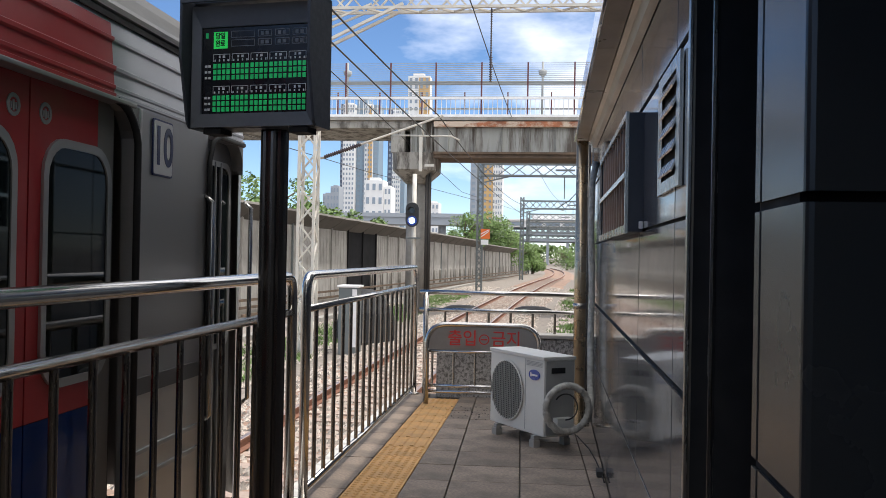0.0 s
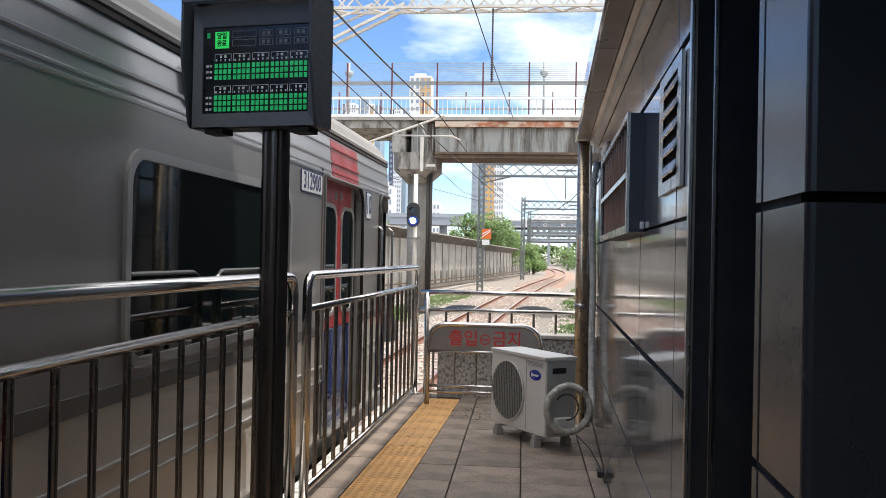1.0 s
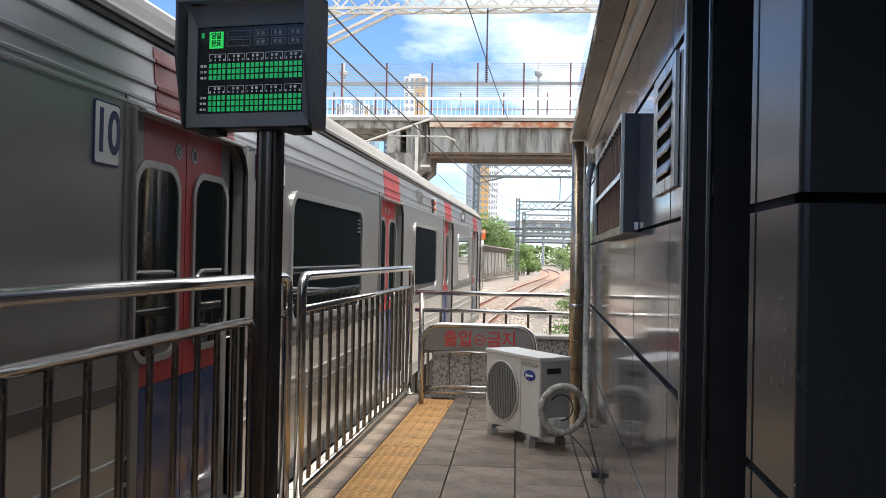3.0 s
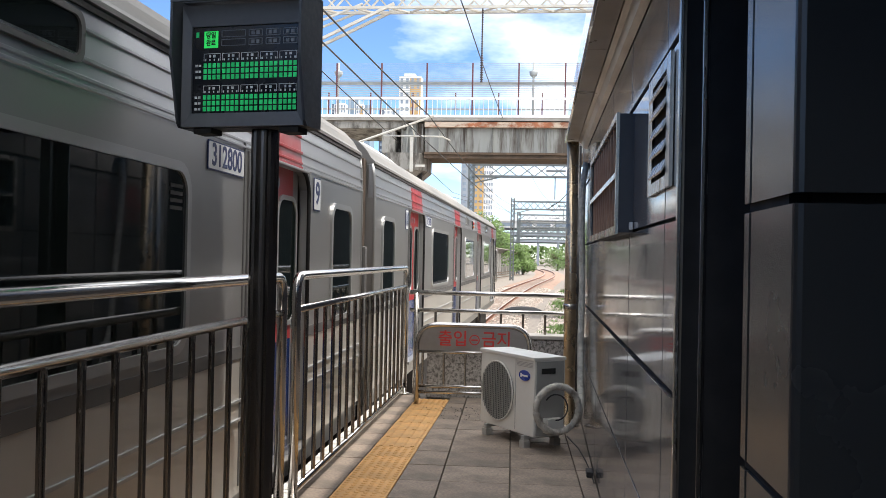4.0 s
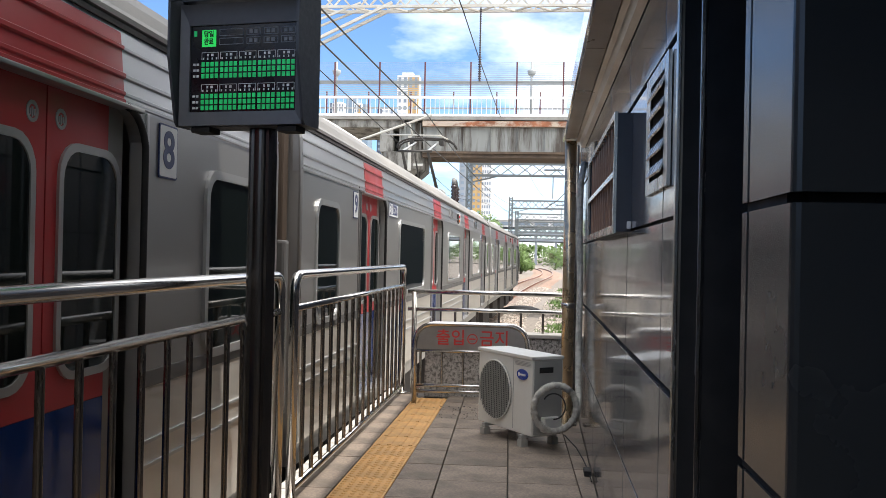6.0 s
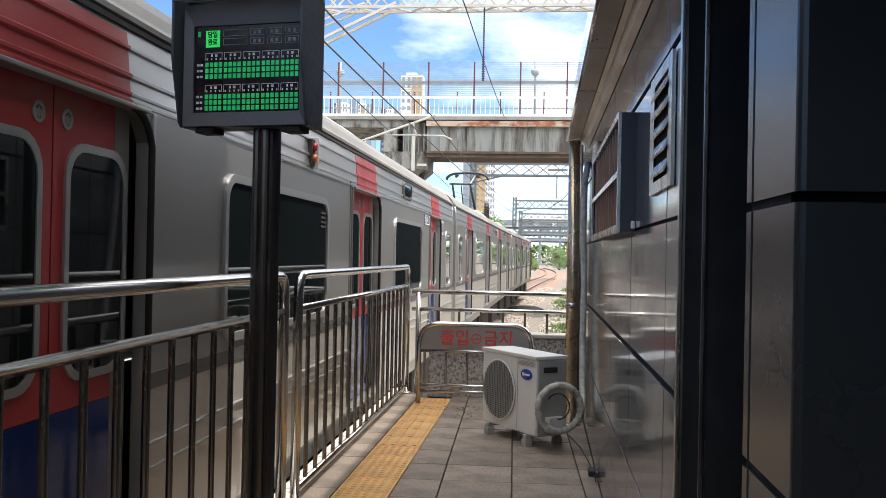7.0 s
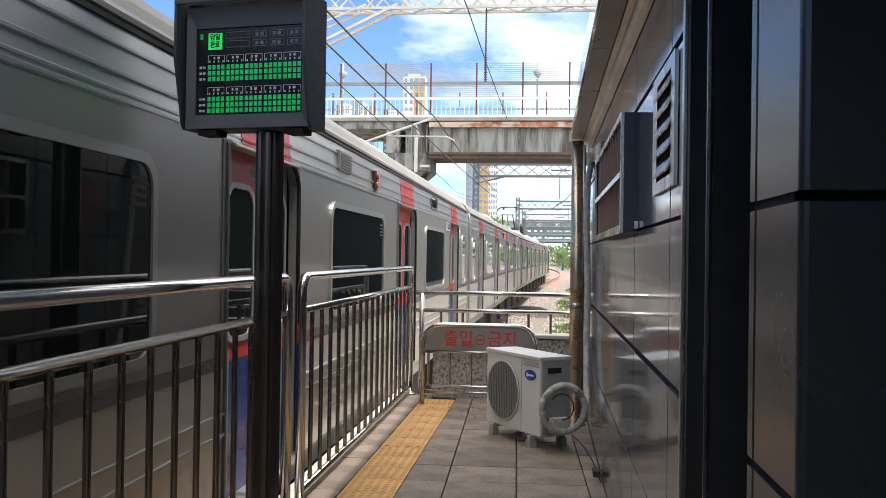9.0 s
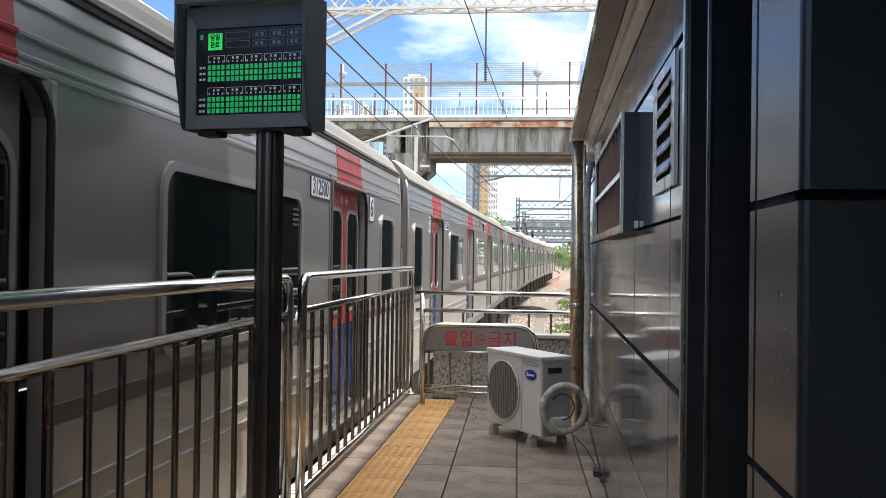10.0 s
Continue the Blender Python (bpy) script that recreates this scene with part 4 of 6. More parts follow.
def train_car(number, fleet, cab, pantograph):
    """One car: its near side in the plane x = 0, its front end at y = 0, the platform's height at z = 0."""
    length = LENGTH_CAB if cab else LENGTH_MID
    doors = DOORS_CAB if cab else DOORS_MID
    front = FRONT_CAB if cab else FRONT_MID
    t = thing("train_car", "grey stainless commuter train car with red and blue doors", "train car", "train cars")
    # panels of the near side between the doors
    cuts = [-0.64 if cab else front] + [e for d in doors for e in (-d + 0.615, -d - 0.615)] + [-length]
    for a, c in zip(cuts[::2], cuts[1::2]):
        b = bmesh.new()
        bx(b, -0.06, 0.0, c, a, 0.757, 1.80)
        part("side_panel", b, M_BODY, t)
        b = bmesh.new()
        bx(b, -0.06, -0.001, c, a, 0.08, 0.7568)
        part("lower_panel", b, M_LOWER, t, "paler, warmer lower side panel")
        for z in (0.445, 0.54):
            b = bmesh.new()
            bx(b, -0.004, 0.010, c + 0.01, a - 0.01, z, z + 0.016, 0.003)
            part("side_ridge", b, M_FRAME, t)
        b = bmesh.new()
        bx(b, -0.004, 0.004, c + 0.012, a - 0.012, 0.757, 0.82, 0.001)
        part("side_band", b, M_LINER, t, "darker pressed band below the windows")
    # upper side with its ridges, leaning in towards the roof
    b = bmesh.new()
    prism(b, [(-0.06, 1.795), (0.0, 1.795), (0.0, 1.806), (0.006, 1.810), (0.006, 1.819), (-0.001, 1.823), (-0.002, 1.834), (0.004, 1.838), (0.004, 1.847), (-0.002, 1.851), (-0.006, 1.895), (0.004, 1.90), (0.004, 1.912),
              (-0.008, 1.918), (-0.014, 1.998), (-0.005, 2.002), (-0.005, 2.012), (-0.016, 2.018), (-0.024, 2.10), (-0.12, 2.10)], -length, front, "y")
    part("upper_side", b, M_BODYL, t, "upper side band with raised ridges, paler for sky reflection")
    # roof with cove
    b = bmesh.new()
    half = [(-0.03, 2.101), (-0.008, 2.106), (-0.008, 2.126), (-0.045, 2.16), (-0.085, 2.225), (-0.16, 2.30), (-0.40, 2.40), (-0.90, 2.47), (-1.56, 2.49)]
    prism(b, half + [(-3.12 - x, z) for x, z in half[-2::-1]], -length, front, "y")
    part("roof", b, M_ROOF, t, "pale painted roof with a rounded shoulder")
    b = bmesh.new()
    bx(b, -0.045, -0.012, -length, front, 2.076, 2.096)
    part("rain_gutter", b, M_UNDER, t)
    # far side, floor, ends
    b = bmesh.new()
    bx(b, -3.12, -3.06, -length, front, 0.08, 2.10)
    bx(b, -3.06, -0.06, -length, -length + 0.06, 0.08, 2.10)
    if not cab:
        bx(b, -3.06, -0.06, front - 0.06, front, 0.08, 2.10)
    part("far_side", b, M_BODY, t)
    b = bmesh.new()
    bx(b, -3.0, -0.02, -length, front, -0.06, 0.078)
    part("sole_bar", b, M_BODY, t)
    b = bmesh.new()
    for k in range(5):
        y = -1.9 - (length - 3.8) * k / 4
        bx(b, -2.7, -0.22, y - 1.2, y + 1.2, -0.75, -0.10, 0.02)
    bx(b, -2.4, -0.7, -length + 0.2, front - 0.2, -0.5, -0.062)
    part("underframe", b, M_UNDER, t, "dark boxes and beams under the floor")
    for yb in (2.9, length - 2.9):
        for yw in (-1.05, 1.05):
            for xw in (-0.86, -2.26):
                b = bmesh.new()
                prism(b, [(-yb + yw + 0.43 * math.cos(k * math.tau / 24), -0.60 + 0.43 * math.sin(k * math.tau / 24)) for k in range(24)], xw - 0.06, xw + 0.06, "x")
                part("wheel", b, M_RAIL, t)
    for d in doors:
        side_door(t, -d)
        b = bmesh.new()
        prism(b, [(0.003, 1.807), (0.009, 1.810), (0.009, 1.820), (0.002, 1.824), (0.001, 1.833), (0.007, 1.838), (0.007, 1.848), (0.001, 1.852), (-0.003, 1.894), (0.007, 1.90), (0.007, 1.913),
                  (-0.005, 1.920), (-0.011, 1.997), (-0.002, 2.002), (-0.002, 2.013), (-0.013, 2.019), (-0.018, 2.062), (-0.05, 2.062), (-0.05, 1.807)], -d - 0.425, -d + 0.425, "y")
        part("door_band", b, M_RED, t, "red painted band above the door")
        b = bmesh.new()
        bx(b, -0.008, 0.022, -d - 0.56, -d + 0.56, 1.790, 1.806, 0.004)
        part("rain_strip", b, M_BODY, t)
        b = bmesh.new()
        bx(b, -0.003, 0.005, -d - 0.682, -d - 0.668, 0.12, 1.835)
        part("panel_seam", b, M_LINER, t)
        # near-black sheet behind the leaves, the pocket's shade as colour
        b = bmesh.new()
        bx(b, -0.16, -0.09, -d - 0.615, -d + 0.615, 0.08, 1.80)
        part("door_recess", b, M_UNDER, t, "near-black sheet standing for shade in the door pocket")
        for s in (-1, 1):
            b = bmesh.new()
            bx(b, -0.058, 0.012, -d + s * 0.615 - 0.012, -d + s * 0.615 + 0.012, 0.10, 1.80, 0.005)
            part("door_post", b, M_FRAME if s > 0 else M_LINER, t)
        b = bmesh.new()
        cy, cz, rr = -d + 0.615 - 0.17, 1.80 - 0.17, 0.17
        arc = [(cy + rr * math.cos(radians(a)), cz + rr * math.sin(radians(a))) for a in range(0, 91, 15)]
        prism(b, arc + [(-d + 0.615, 1.80)], -0.058, 0.004, "x")
        part("pocket_corner", b, M_BODY, t, "rounded upper corner of the door opening")
        b = bmesh.new()
        tube(b, [(0.004, -d + 0.61, 0.12), (0.004, -d + 0.61, cz)] + [(0.004, u, v) for u, v in arc[1:]], 0.014, 6)
        part("door_seal", b, M_RUBBER, t, "dark rubber seal round the door opening")
        b = bmesh.new()
        bx(b, -0.09, 0.03, -d - 0.60, -d + 0.60, 0.07, 0.10, 0.004)
        part("door_sill", b, M_BODY, t)
    for a, c in zip(doors, doors[1:]):
        m = -(a + c) / 2
        side_window(t, m - 1.03, m + 1.03, 0.86, 1.655)
    side_window(t, -length + 0.36, -length + 1.08, 0.80, 1.655, False)
    if not cab:
        side_window(t, -1.42, -0.70, 0.80, 1.655, False)
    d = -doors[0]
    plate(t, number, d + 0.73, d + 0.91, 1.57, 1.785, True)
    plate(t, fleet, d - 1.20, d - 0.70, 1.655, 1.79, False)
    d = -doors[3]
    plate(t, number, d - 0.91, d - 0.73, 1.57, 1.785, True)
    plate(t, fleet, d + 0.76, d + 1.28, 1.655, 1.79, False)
    # small fittings on the upper side
    for y in (-(doors[1] + doors[2]) / 2 - 0.6,):
        b = bmesh.new()
        bx(b, -0.02, 0.012, y - 0.20, y + 0.20, 1.885, 2.03, 0.004)
        g = part("side_louvre", b, M_BODY, t, "small louvred air intake")
        b = bmesh.new()
        for k in range(6):
            for j in range(2):
                bx(b, 0.011, 0.016, y - 0.17 + 0.18 * j, y - 0.01 + 0.18 * j, 1.90 + 0.02 * k, 1.907 + 0.02 * k)
        part("louvre_slot", b, M_LINER, g)
    y = -(doors[1] + doors[2]) / 2 + 0.55
    b = bmesh.new()
    bx(b, -0.03, 0.018, y - 0.035, y + 0.035, 1.835, 2.005, 0.006)
    lamp = part("side_signal", b, M_UNDER, t, "upright side indicator with amber lenses")
    b = bmesh.new()
    bx(b, -0.02, 0.042, y + 0.0355, y + 0.043, 1.82, 2.02, 0.002)
    part("glare_plate", b, M_PLATE, lamp, "pale upright glare plate")
    for z, lens in ((1.885, M_ORANGE), (1.955, M_RED)):
        b = bmesh.new()
        tube(b, [(0.017, y, z), (0.035, y, z), (0.040, y, z)], [0.026, 0.026, 0.018], 12)
        part("lens", b, lens, lamp)
    y = -(doors[0] + doors[1]) / 2 - 0.2
    b = bmesh.new()
    ring_frame(b, rounded(y - 0.30, y + 0.30, 1.88, 2.05, 0.05), rounded(y - 0.275, y + 0.275, 1.90, 2.03, 0.04), -0.03, 0.012)
    part("display_frame", b, M_LINER, t)
    b = bmesh.new()
    prism(b, rounded(y - 0.28, y + 0.28, 1.895, 2.035, 0.04), -0.03, 0.004, "x")
    part("destination_display", b, M_GLASS, t, "dark side destination display")
    # roof equipment: air conditioners with rounded ends
    for y in (-5.0, -14.6):
        b = bmesh.new()
        sec = [(-0.62, 2.38), (-0.68, 2.60), (-0.86, 2.74), (-1.56, 2.77), (-2.26, 2.74), (-2.44, 2.60), (-2.50, 2.38)]
        rings = []
        for k in range(13):
            u = -1 + k / 6
            s = (1 - abs(u) ** 6) ** 0.5 if abs(u) < 1 else 0.0
            rings.append([b.verts.new((-1.56 + (x + 1.56) * (0.75 + 0.25 * s), y + 1.75 * u, 2.38 + (z - 2.38) * (0.15 + 0.85 * s))) for x, z in sec])
        for r0, r1 in zip(rings, rings[1:]):
            for i in range(len(sec) - 1):
                b.faces.new((r0[i], r0[i + 1], r1[i + 1], r1[i])).smooth = True
        b.faces.new(rings[0]), b.faces.new(rings[-1])
        part("roof_unit", b, M_ROOFU, t, "pale roof air conditioning unit")
    if pantograph:
        pg = thing_part("pantograph", t)
        y = -2.5
        b = bmesh.new()
        for x in (-1.0, -2.1):
            bar(b, (x, y - 1.0, 2.73), (x, y + 0.9, 2.73), 0.07)
        for dy in (-0.9, 0.8):
            bar(b, (-1.0, y + dy, 2.73), (-2.1, y + dy, 2.73), 0.07)
        part("base_frame", b, M_WIRE, pg)
        for x in (-1.0, -2.1):
            for dy in (-0.9, 0.8):
                b = bmesh.new()
                tube(b, [(x, y + dy, 2.42), (x, y + dy, 2.50), (x, y + dy, 2.52), (x, y + dy, 2.58), (x, y + dy, 2.60), (x, y + dy, 2.66), (x, y + dy, 2.70)], [0.04, 0.075, 0.04, 0.075, 0.04, 0.075, 0.04], 10)
                part("insulator", b, M_INSUL, pg)
        for x, s in ((-1.2, -1), (-1.9, 1)):
            b = bmesh.new()
            tube(b, [(x, y + 0.4, 2.76), (x + s * 0.05, y - 1.55, 3.70)], [0.045, 0.032], 8)
            part("lower_arm", b, M_WIRE, pg)
            b = bmesh.new()
            tube(b, [(x + s * 0.05, y - 1.55, 3.70), (-1.56 - s * 0.28, y + 0.62, 4.17)], [0.03, 0.022], 8)
            part("upper_arm", b, M_CAB, pg)
        b = bmesh.new()
        tube(b, [(-1.15, y - 1.55, 3.70), (-1.95, y - 1.55, 3.70)], 0.03, 8)
        tube(b, [(-1.56, y - 0.3, 2.78), (-1.56, y - 1.50, 3.66)], 0.02, 8)
        part("knee_shaft", b, M_WIRE, pg)
        for dy in (0.50, 0.82):
            b = bmesh.new()
            tube(b, [(-0.80, y + dy, 4.02), (-0.84, y + dy, 4.12), (-0.95, y + dy, 4.20), (-1.12, y + dy, 4.25), (-1.56, y + dy, 4.27), (-2.0, y + dy, 4.25), (-2.17, y + dy, 4.20), (-2.28, y + dy, 4.12), (-2.32, y + dy, 4.02)], 0.026, 8)
            part("contact_bow", b, M_WIRE, pg)
        for x in (-1.18, -1.94):
            b = bmesh.new()
            bx(b, x - 0.05, x + 0.05, y + 0.48, y + 0.84, 4.10, 4.22, 0.01)
            part("bow_mount", b, M_WIRE, pg)
        # switchgear ahead of it
        for dy in (-0.30, -1.10):
            b = bmesh.new()
            tube(b, [(-0.92, dy, 2.40)] + [(-0.92, dy, 2.50 + 0.045 * k) for k in range(14)] + [(-0.92, dy, 3.16)], [0.05] + [0.085 if k % 2 else 0.05 for k in range(14)] + [0.05], 10)
            part("bushing", b, M_INSUL, pg, "dark ribbed insulator bushing")
        b = bmesh.new()
        tube(b, [(-0.92, -1.10, 3.16), (-0.92, -1.05, 3.28), (-0.92, -0.75, 3.26), (-0.92, -0.32, 3.12)], 0.065, 10)
        part("breaker", b, M_ROOF, pg, "pale breaker tube")
        b = bmesh.new()
        bx(b, -1.30, -0.86, -4.55, -3.55, 2.36, 2.80, 0.03)
        box = part("equipment_box", b, M_CAB, pg, "grey metal equipment box")
        b = bmesh.new()
        bx(b, -0.865, -0.85, -4.45, -3.65, 2.46, 2.74, 0.01)
        part("cover", b, M_CAB, box)
    if cab:
        # rounded cab front with its own door
        b = bmesh.new()
        nose = [(-0.02, 0.08), (-0.02, 1.80), (-0.06, 2.09), (-0.16, 2.29), (-0.9, 2.44), (-1.56, 2.47), (-2.22, 2.44), (-2.96, 2.29), (-3.06, 2.09), (-3.10, 1.80), (-3.10, 0.08)]
        rings = []
        for y, k in ((-0.18, 0.0), (-0.11, 0.015), (-0.04, 0.06), (0.02, 0.15)):
            rings.append([b.verts.new((-1.56 + (x + 1.56) * (1 - k * 0.5), y, 0.08 + (z - 0.08) * (1 - k * 0.35))) for x, z in nose])
        for r0, r1 in zip(rings, rings[1:]):
            for i in range(len(nose) - 1):
                b.faces.new((r0[i], r0[i + 1], r1[i + 1], r1[i])).smooth = True
        b.faces.new(rings[-1])
        part("cab_nose", b, M_FRAME, t, "rounded pale grey cab front")
        b = bmesh.new()
        bx(b, -0.10, -0.055, -0.64, -0.18, 0.10, 1.80)
        cd = part("cab_door", b, M_LINER, t, "dark recessed cab door")
        b = bmesh.new()
        prism(b, rounded(-0.60, -0.24, 0.86, 1.68, 0.06), -0.054, -0.050, "x")
        part("pane", b, M_GLASS, cd)
        b = bmesh.new()
        ring_frame(b, rounded(-0.625, -0.215, 0.835, 1.705, 0.07), rounded(-0.60, -0.24, 0.86, 1.68, 0.06), -0.055, -0.045)
        part("door_frame", b, M_FRAME, cd)
        b = bmesh.new()
        for u in (-0.43, -0.36):
            bx(b, -0.054, -0.040, u, u + 0.014, 0.12, 1.70, 0.003)
        bx(b, -0.054, -0.03, -0.60, -0.52, 0.74, 0.80, 0.004)
        part("door_rib", b, M_FRAME, cd)
        b = bmesh.new()
        prism(b, [(-0.18, 1.80), (-0.18, 1.66)] + [(-0.30 + 0.12 * math.cos(radians(a)), 1.68 + 0.12 * math.sin(radians(a))) for a in range(0, 91, 15)], -0.058, 0.0, "x")
        part("door_corner", b, M_BODY, t)
        for u in (-0.665, -0.155):
            b = bmesh.new()
            tube(b, [(0.0, u, 0.55), (0.035, u, 0.58), (0.035, u, 1.50), (0.0, u, 1.53)], 0.011, 8)
            part("grab_handle", b, M_STEEL, t, "upright chrome grab handle")
        b = bmesh.new()
        tube(b, [(0.010, -0.64, 0.12), (0.010, -0.64, 1.68), (0.010, -0.60, 1.77), (0.010, -0.52, 1.80), (0.010, -0.20, 1.80)], 0.012, 6)
        part("door_seal", b, M_RUBBER, t)
    # upright trims at the car's ends
    for u in ([-length + 0.012] if cab else [front - 0.012, -length + 0.012]):
        b = bmesh.new()
        tube(b, [(-0.006, u, 0.10), (-0.006, u, 1.80), (-0.016, u, 2.00), (-0.03, u, 2.10)], 0.016, 8)
        part("end_trim", b, M_FRAME, t)
    # gangway bellows behind, set back from the sides
    b = bmesh.new()
    for k in range(5):
        y = -length - 0.05 - 0.10 * k
        bx(b, -2.95, -0.20 - 0.05 * (k % 2), y - 0.035, y + 0.035, 0.0, 2.16 - 0.03 * (k % 2))
    part("gangway_bellows", b, M_BELLOWS, t, "dark rubber gangway bellows between cars")
    b = bmesh.new()
    bx(b, -0.17, -0.08, -length - 0.13, -length - 0.02, 0.12, 2.14, 0.012)
    part("gangway_cover", b, M_GANGWAY, t, "brown gangway edge cover")
    b = bmesh.new()
    bx(b, -0.10, -0.03, -length - 0.23, -length - 0.135, 0.30, 1.36, 0.02)
    part("gangway_guard", b, M_LINER, t, "grey guard plate beside the gangway")
    return t


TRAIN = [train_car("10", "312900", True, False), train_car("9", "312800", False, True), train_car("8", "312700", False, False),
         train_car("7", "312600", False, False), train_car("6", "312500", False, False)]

# ================= tracks and what stands beside them =================
RAIL_Z = -1.03
TRACK_OFF = -1.56


def track(name, off, y0, y1, sleepers_to):
    t = thing(name, "rusty railway track on concrete sleepers in pale ballast", "railway track", kind="structure")
    line = [y0 + 2.0 * i for i in range(int((y1 - y0) / 2) + 1)]
    for s in (-0.7525, 0.7525):
        for nm, prof, m in (("rail", [(-0.065, 0), (0.065, 0), (0.065, 0.015), (0.01, 0.035), (0.01, 0.11), (0.034, 0.118), (0.034, 0.145), (-0.034, 0.145), (-0.034, 0.118), (-0.01, 0.11), (-0.01, 0.035), (-0.065, 0.015)], M_RAIL),
                            ("rail_head", [(-0.032, 0.145), (0.032, 0.145), (0.026, 0.152), (-0.026, 0.152)], M_RAILTOP)):
            b = bmesh.new()
            rings = [[b.verts.new((track_x(y) + off + s + u, y, RAIL_Z - 0.152 + v)) for u, v in prof] for y in line]
            for r0, r1 in zip(rings, rings[1:]):
                for i in range(len(prof)):
                    b.faces.new((r0[i], r0[(i + 1) % len(prof)], r1[(i + 1) % len(prof)], r1[i]))
            part(nm, b, m, t)
    b = bmesh.new()
    y = y0
    while y < sleepers_to:
        x = track_x(y) + off
        prism(b, [(x - 1.2, RAIL_Z - 0.35), (x + 1.2, RAIL_Z - 0.35), (x + 1.18, RAIL_Z - 0.157), (x - 1.18, RAIL_Z - 0.157)], y - 0.12, y + 0.12, "y")
        y += 0.62
    tagged(part("sleepers", b, M_SLEEPER, t), kind="stuff")
    b = bmesh.new()
    prof = [(-2.9, GROUND_Z - 0.15), (-1.75, RAIL_Z - 0.185), (1.75, RAIL_Z - 0.185), (2.9, GROUND_Z - 0.15)]
    rings = [[b.verts.new((track_x(y) + off + u, y, v + 0.02 * noise.noise((u, y, 1.0)))) for u, v in prof] for y in line]
    for r0, r1 in zip(rings, rings[1:]):
        for i in range(3):
            b.faces.new((r0[i], r0[i + 1], r1[i + 1], r1[i]))
    part("ballast_bed", b, M_BED, t)
    return t


track("track_near", TRACK_OFF, -20.0, 200.0, 110)


def scatter_stones():
    b = bmesh.new()
    rng = random.Random(4)
    for _ in range(80000):
        y = 9.2 + 68 * rng.random() ** 1.7
        x = track_x(y) + rng.uniform(-8.0, 3.6)
        u = abs(x - track_x(y) - TRACK_OFF)
        z = GROUND_Z + 0.02 if u > 2.7 else RAIL_Z - 0.185 - max(0, u - 1.75) * 0.22
        if u < 1.15 and (y + 20) % 0.62 < 0.24:
            continue
        r = rng.uniform(0.025, 0.06)
        vs = [b.verts.new((x + dx * r * rng.uniform(0.7, 1.3), y + dy * r * rng.uniform(0.7, 1.3), z + dz * r)) for dx, dy, dz in ((1, 0, 0), (0, 1, 0), (-1, 0, 0), (0, -1, 0), (0.2, 0.1, 0.9))]
        for i in range(4):
            b.faces.new((vs[i], vs[(i + 1) % 4], vs[4]))
    solo("ballast_stones", b, M_STONE, "loose pale and reddish crushed ballast stones", "ballast", kind="stuff")


def scatter_grass():
    b = bmesh.new()
    rng = random.Random(9)
    spots = []
    for _ in range(620):
        y = rng.uniform(14, 60)
        spots.append((track_x(y) - 4.6 - rng.random() * 2.0, y, rng.uniform(0.06, 0.17)))
    for _ in range(170):
        y = rng.uniform(16, 75)
        spots.append((track_x(y) + 1.6 + rng.random() * 1.8, y, rng.uniform(0.08, 0.24)))
    for x, y, h in spots:
        for _ in range(34):
            a, d = rng.random() * math.tau, rng.random() * 0.42
            px, py = x + d * math.cos(a), y + d * math.sin(a)
            hh, w, la = h * rng.uniform(0.4, 1.1), rng.uniform(0.012, 0.03), rng.random() * math.tau
            lx, ly = math.cos(la), math.sin(la)
            v = [b.verts.new(c) for c in ((px - ly * w, py + lx * w, GROUND_Z - 0.02), (px + ly * w, py - lx * w, GROUND_Z - 0.02),
                                          (px + lx * hh * 0.3 + ly * w * 0.7, py + ly * hh * 0.3 - lx * w * 0.7, GROUND_Z + hh * 0.6), (px + lx * hh * 0.7, py + ly * hh * 0.7, GROUND_Z + hh))]
            b.faces.new((v[0], v[1], v[2])), b.faces.new((v[0], v[2], v[3]))
    solo("grass", b, M_GRASS, "green weeds and grass growing in the ballast", "grass", kind="stuff")


scatter_stones()
scatter_grass()

# white cable trough along the far side, and a low kerb line
bm = bmesh.new()
for k in range(40):
    y = 12 + 3.0 * k
    x0, x1 = track_x(y) - 7.4, track_x(y + 3) - 7.4
    bar(bm, (x0, y, GROUND_Z + 0.06), (x1, y + 2.97, GROUND_Z + 0.06), 0.35, 0.24)
solo("cable_trough", bm, M_CONC, "pale concrete cable trough beside the track", "cable trough", kind="structure")


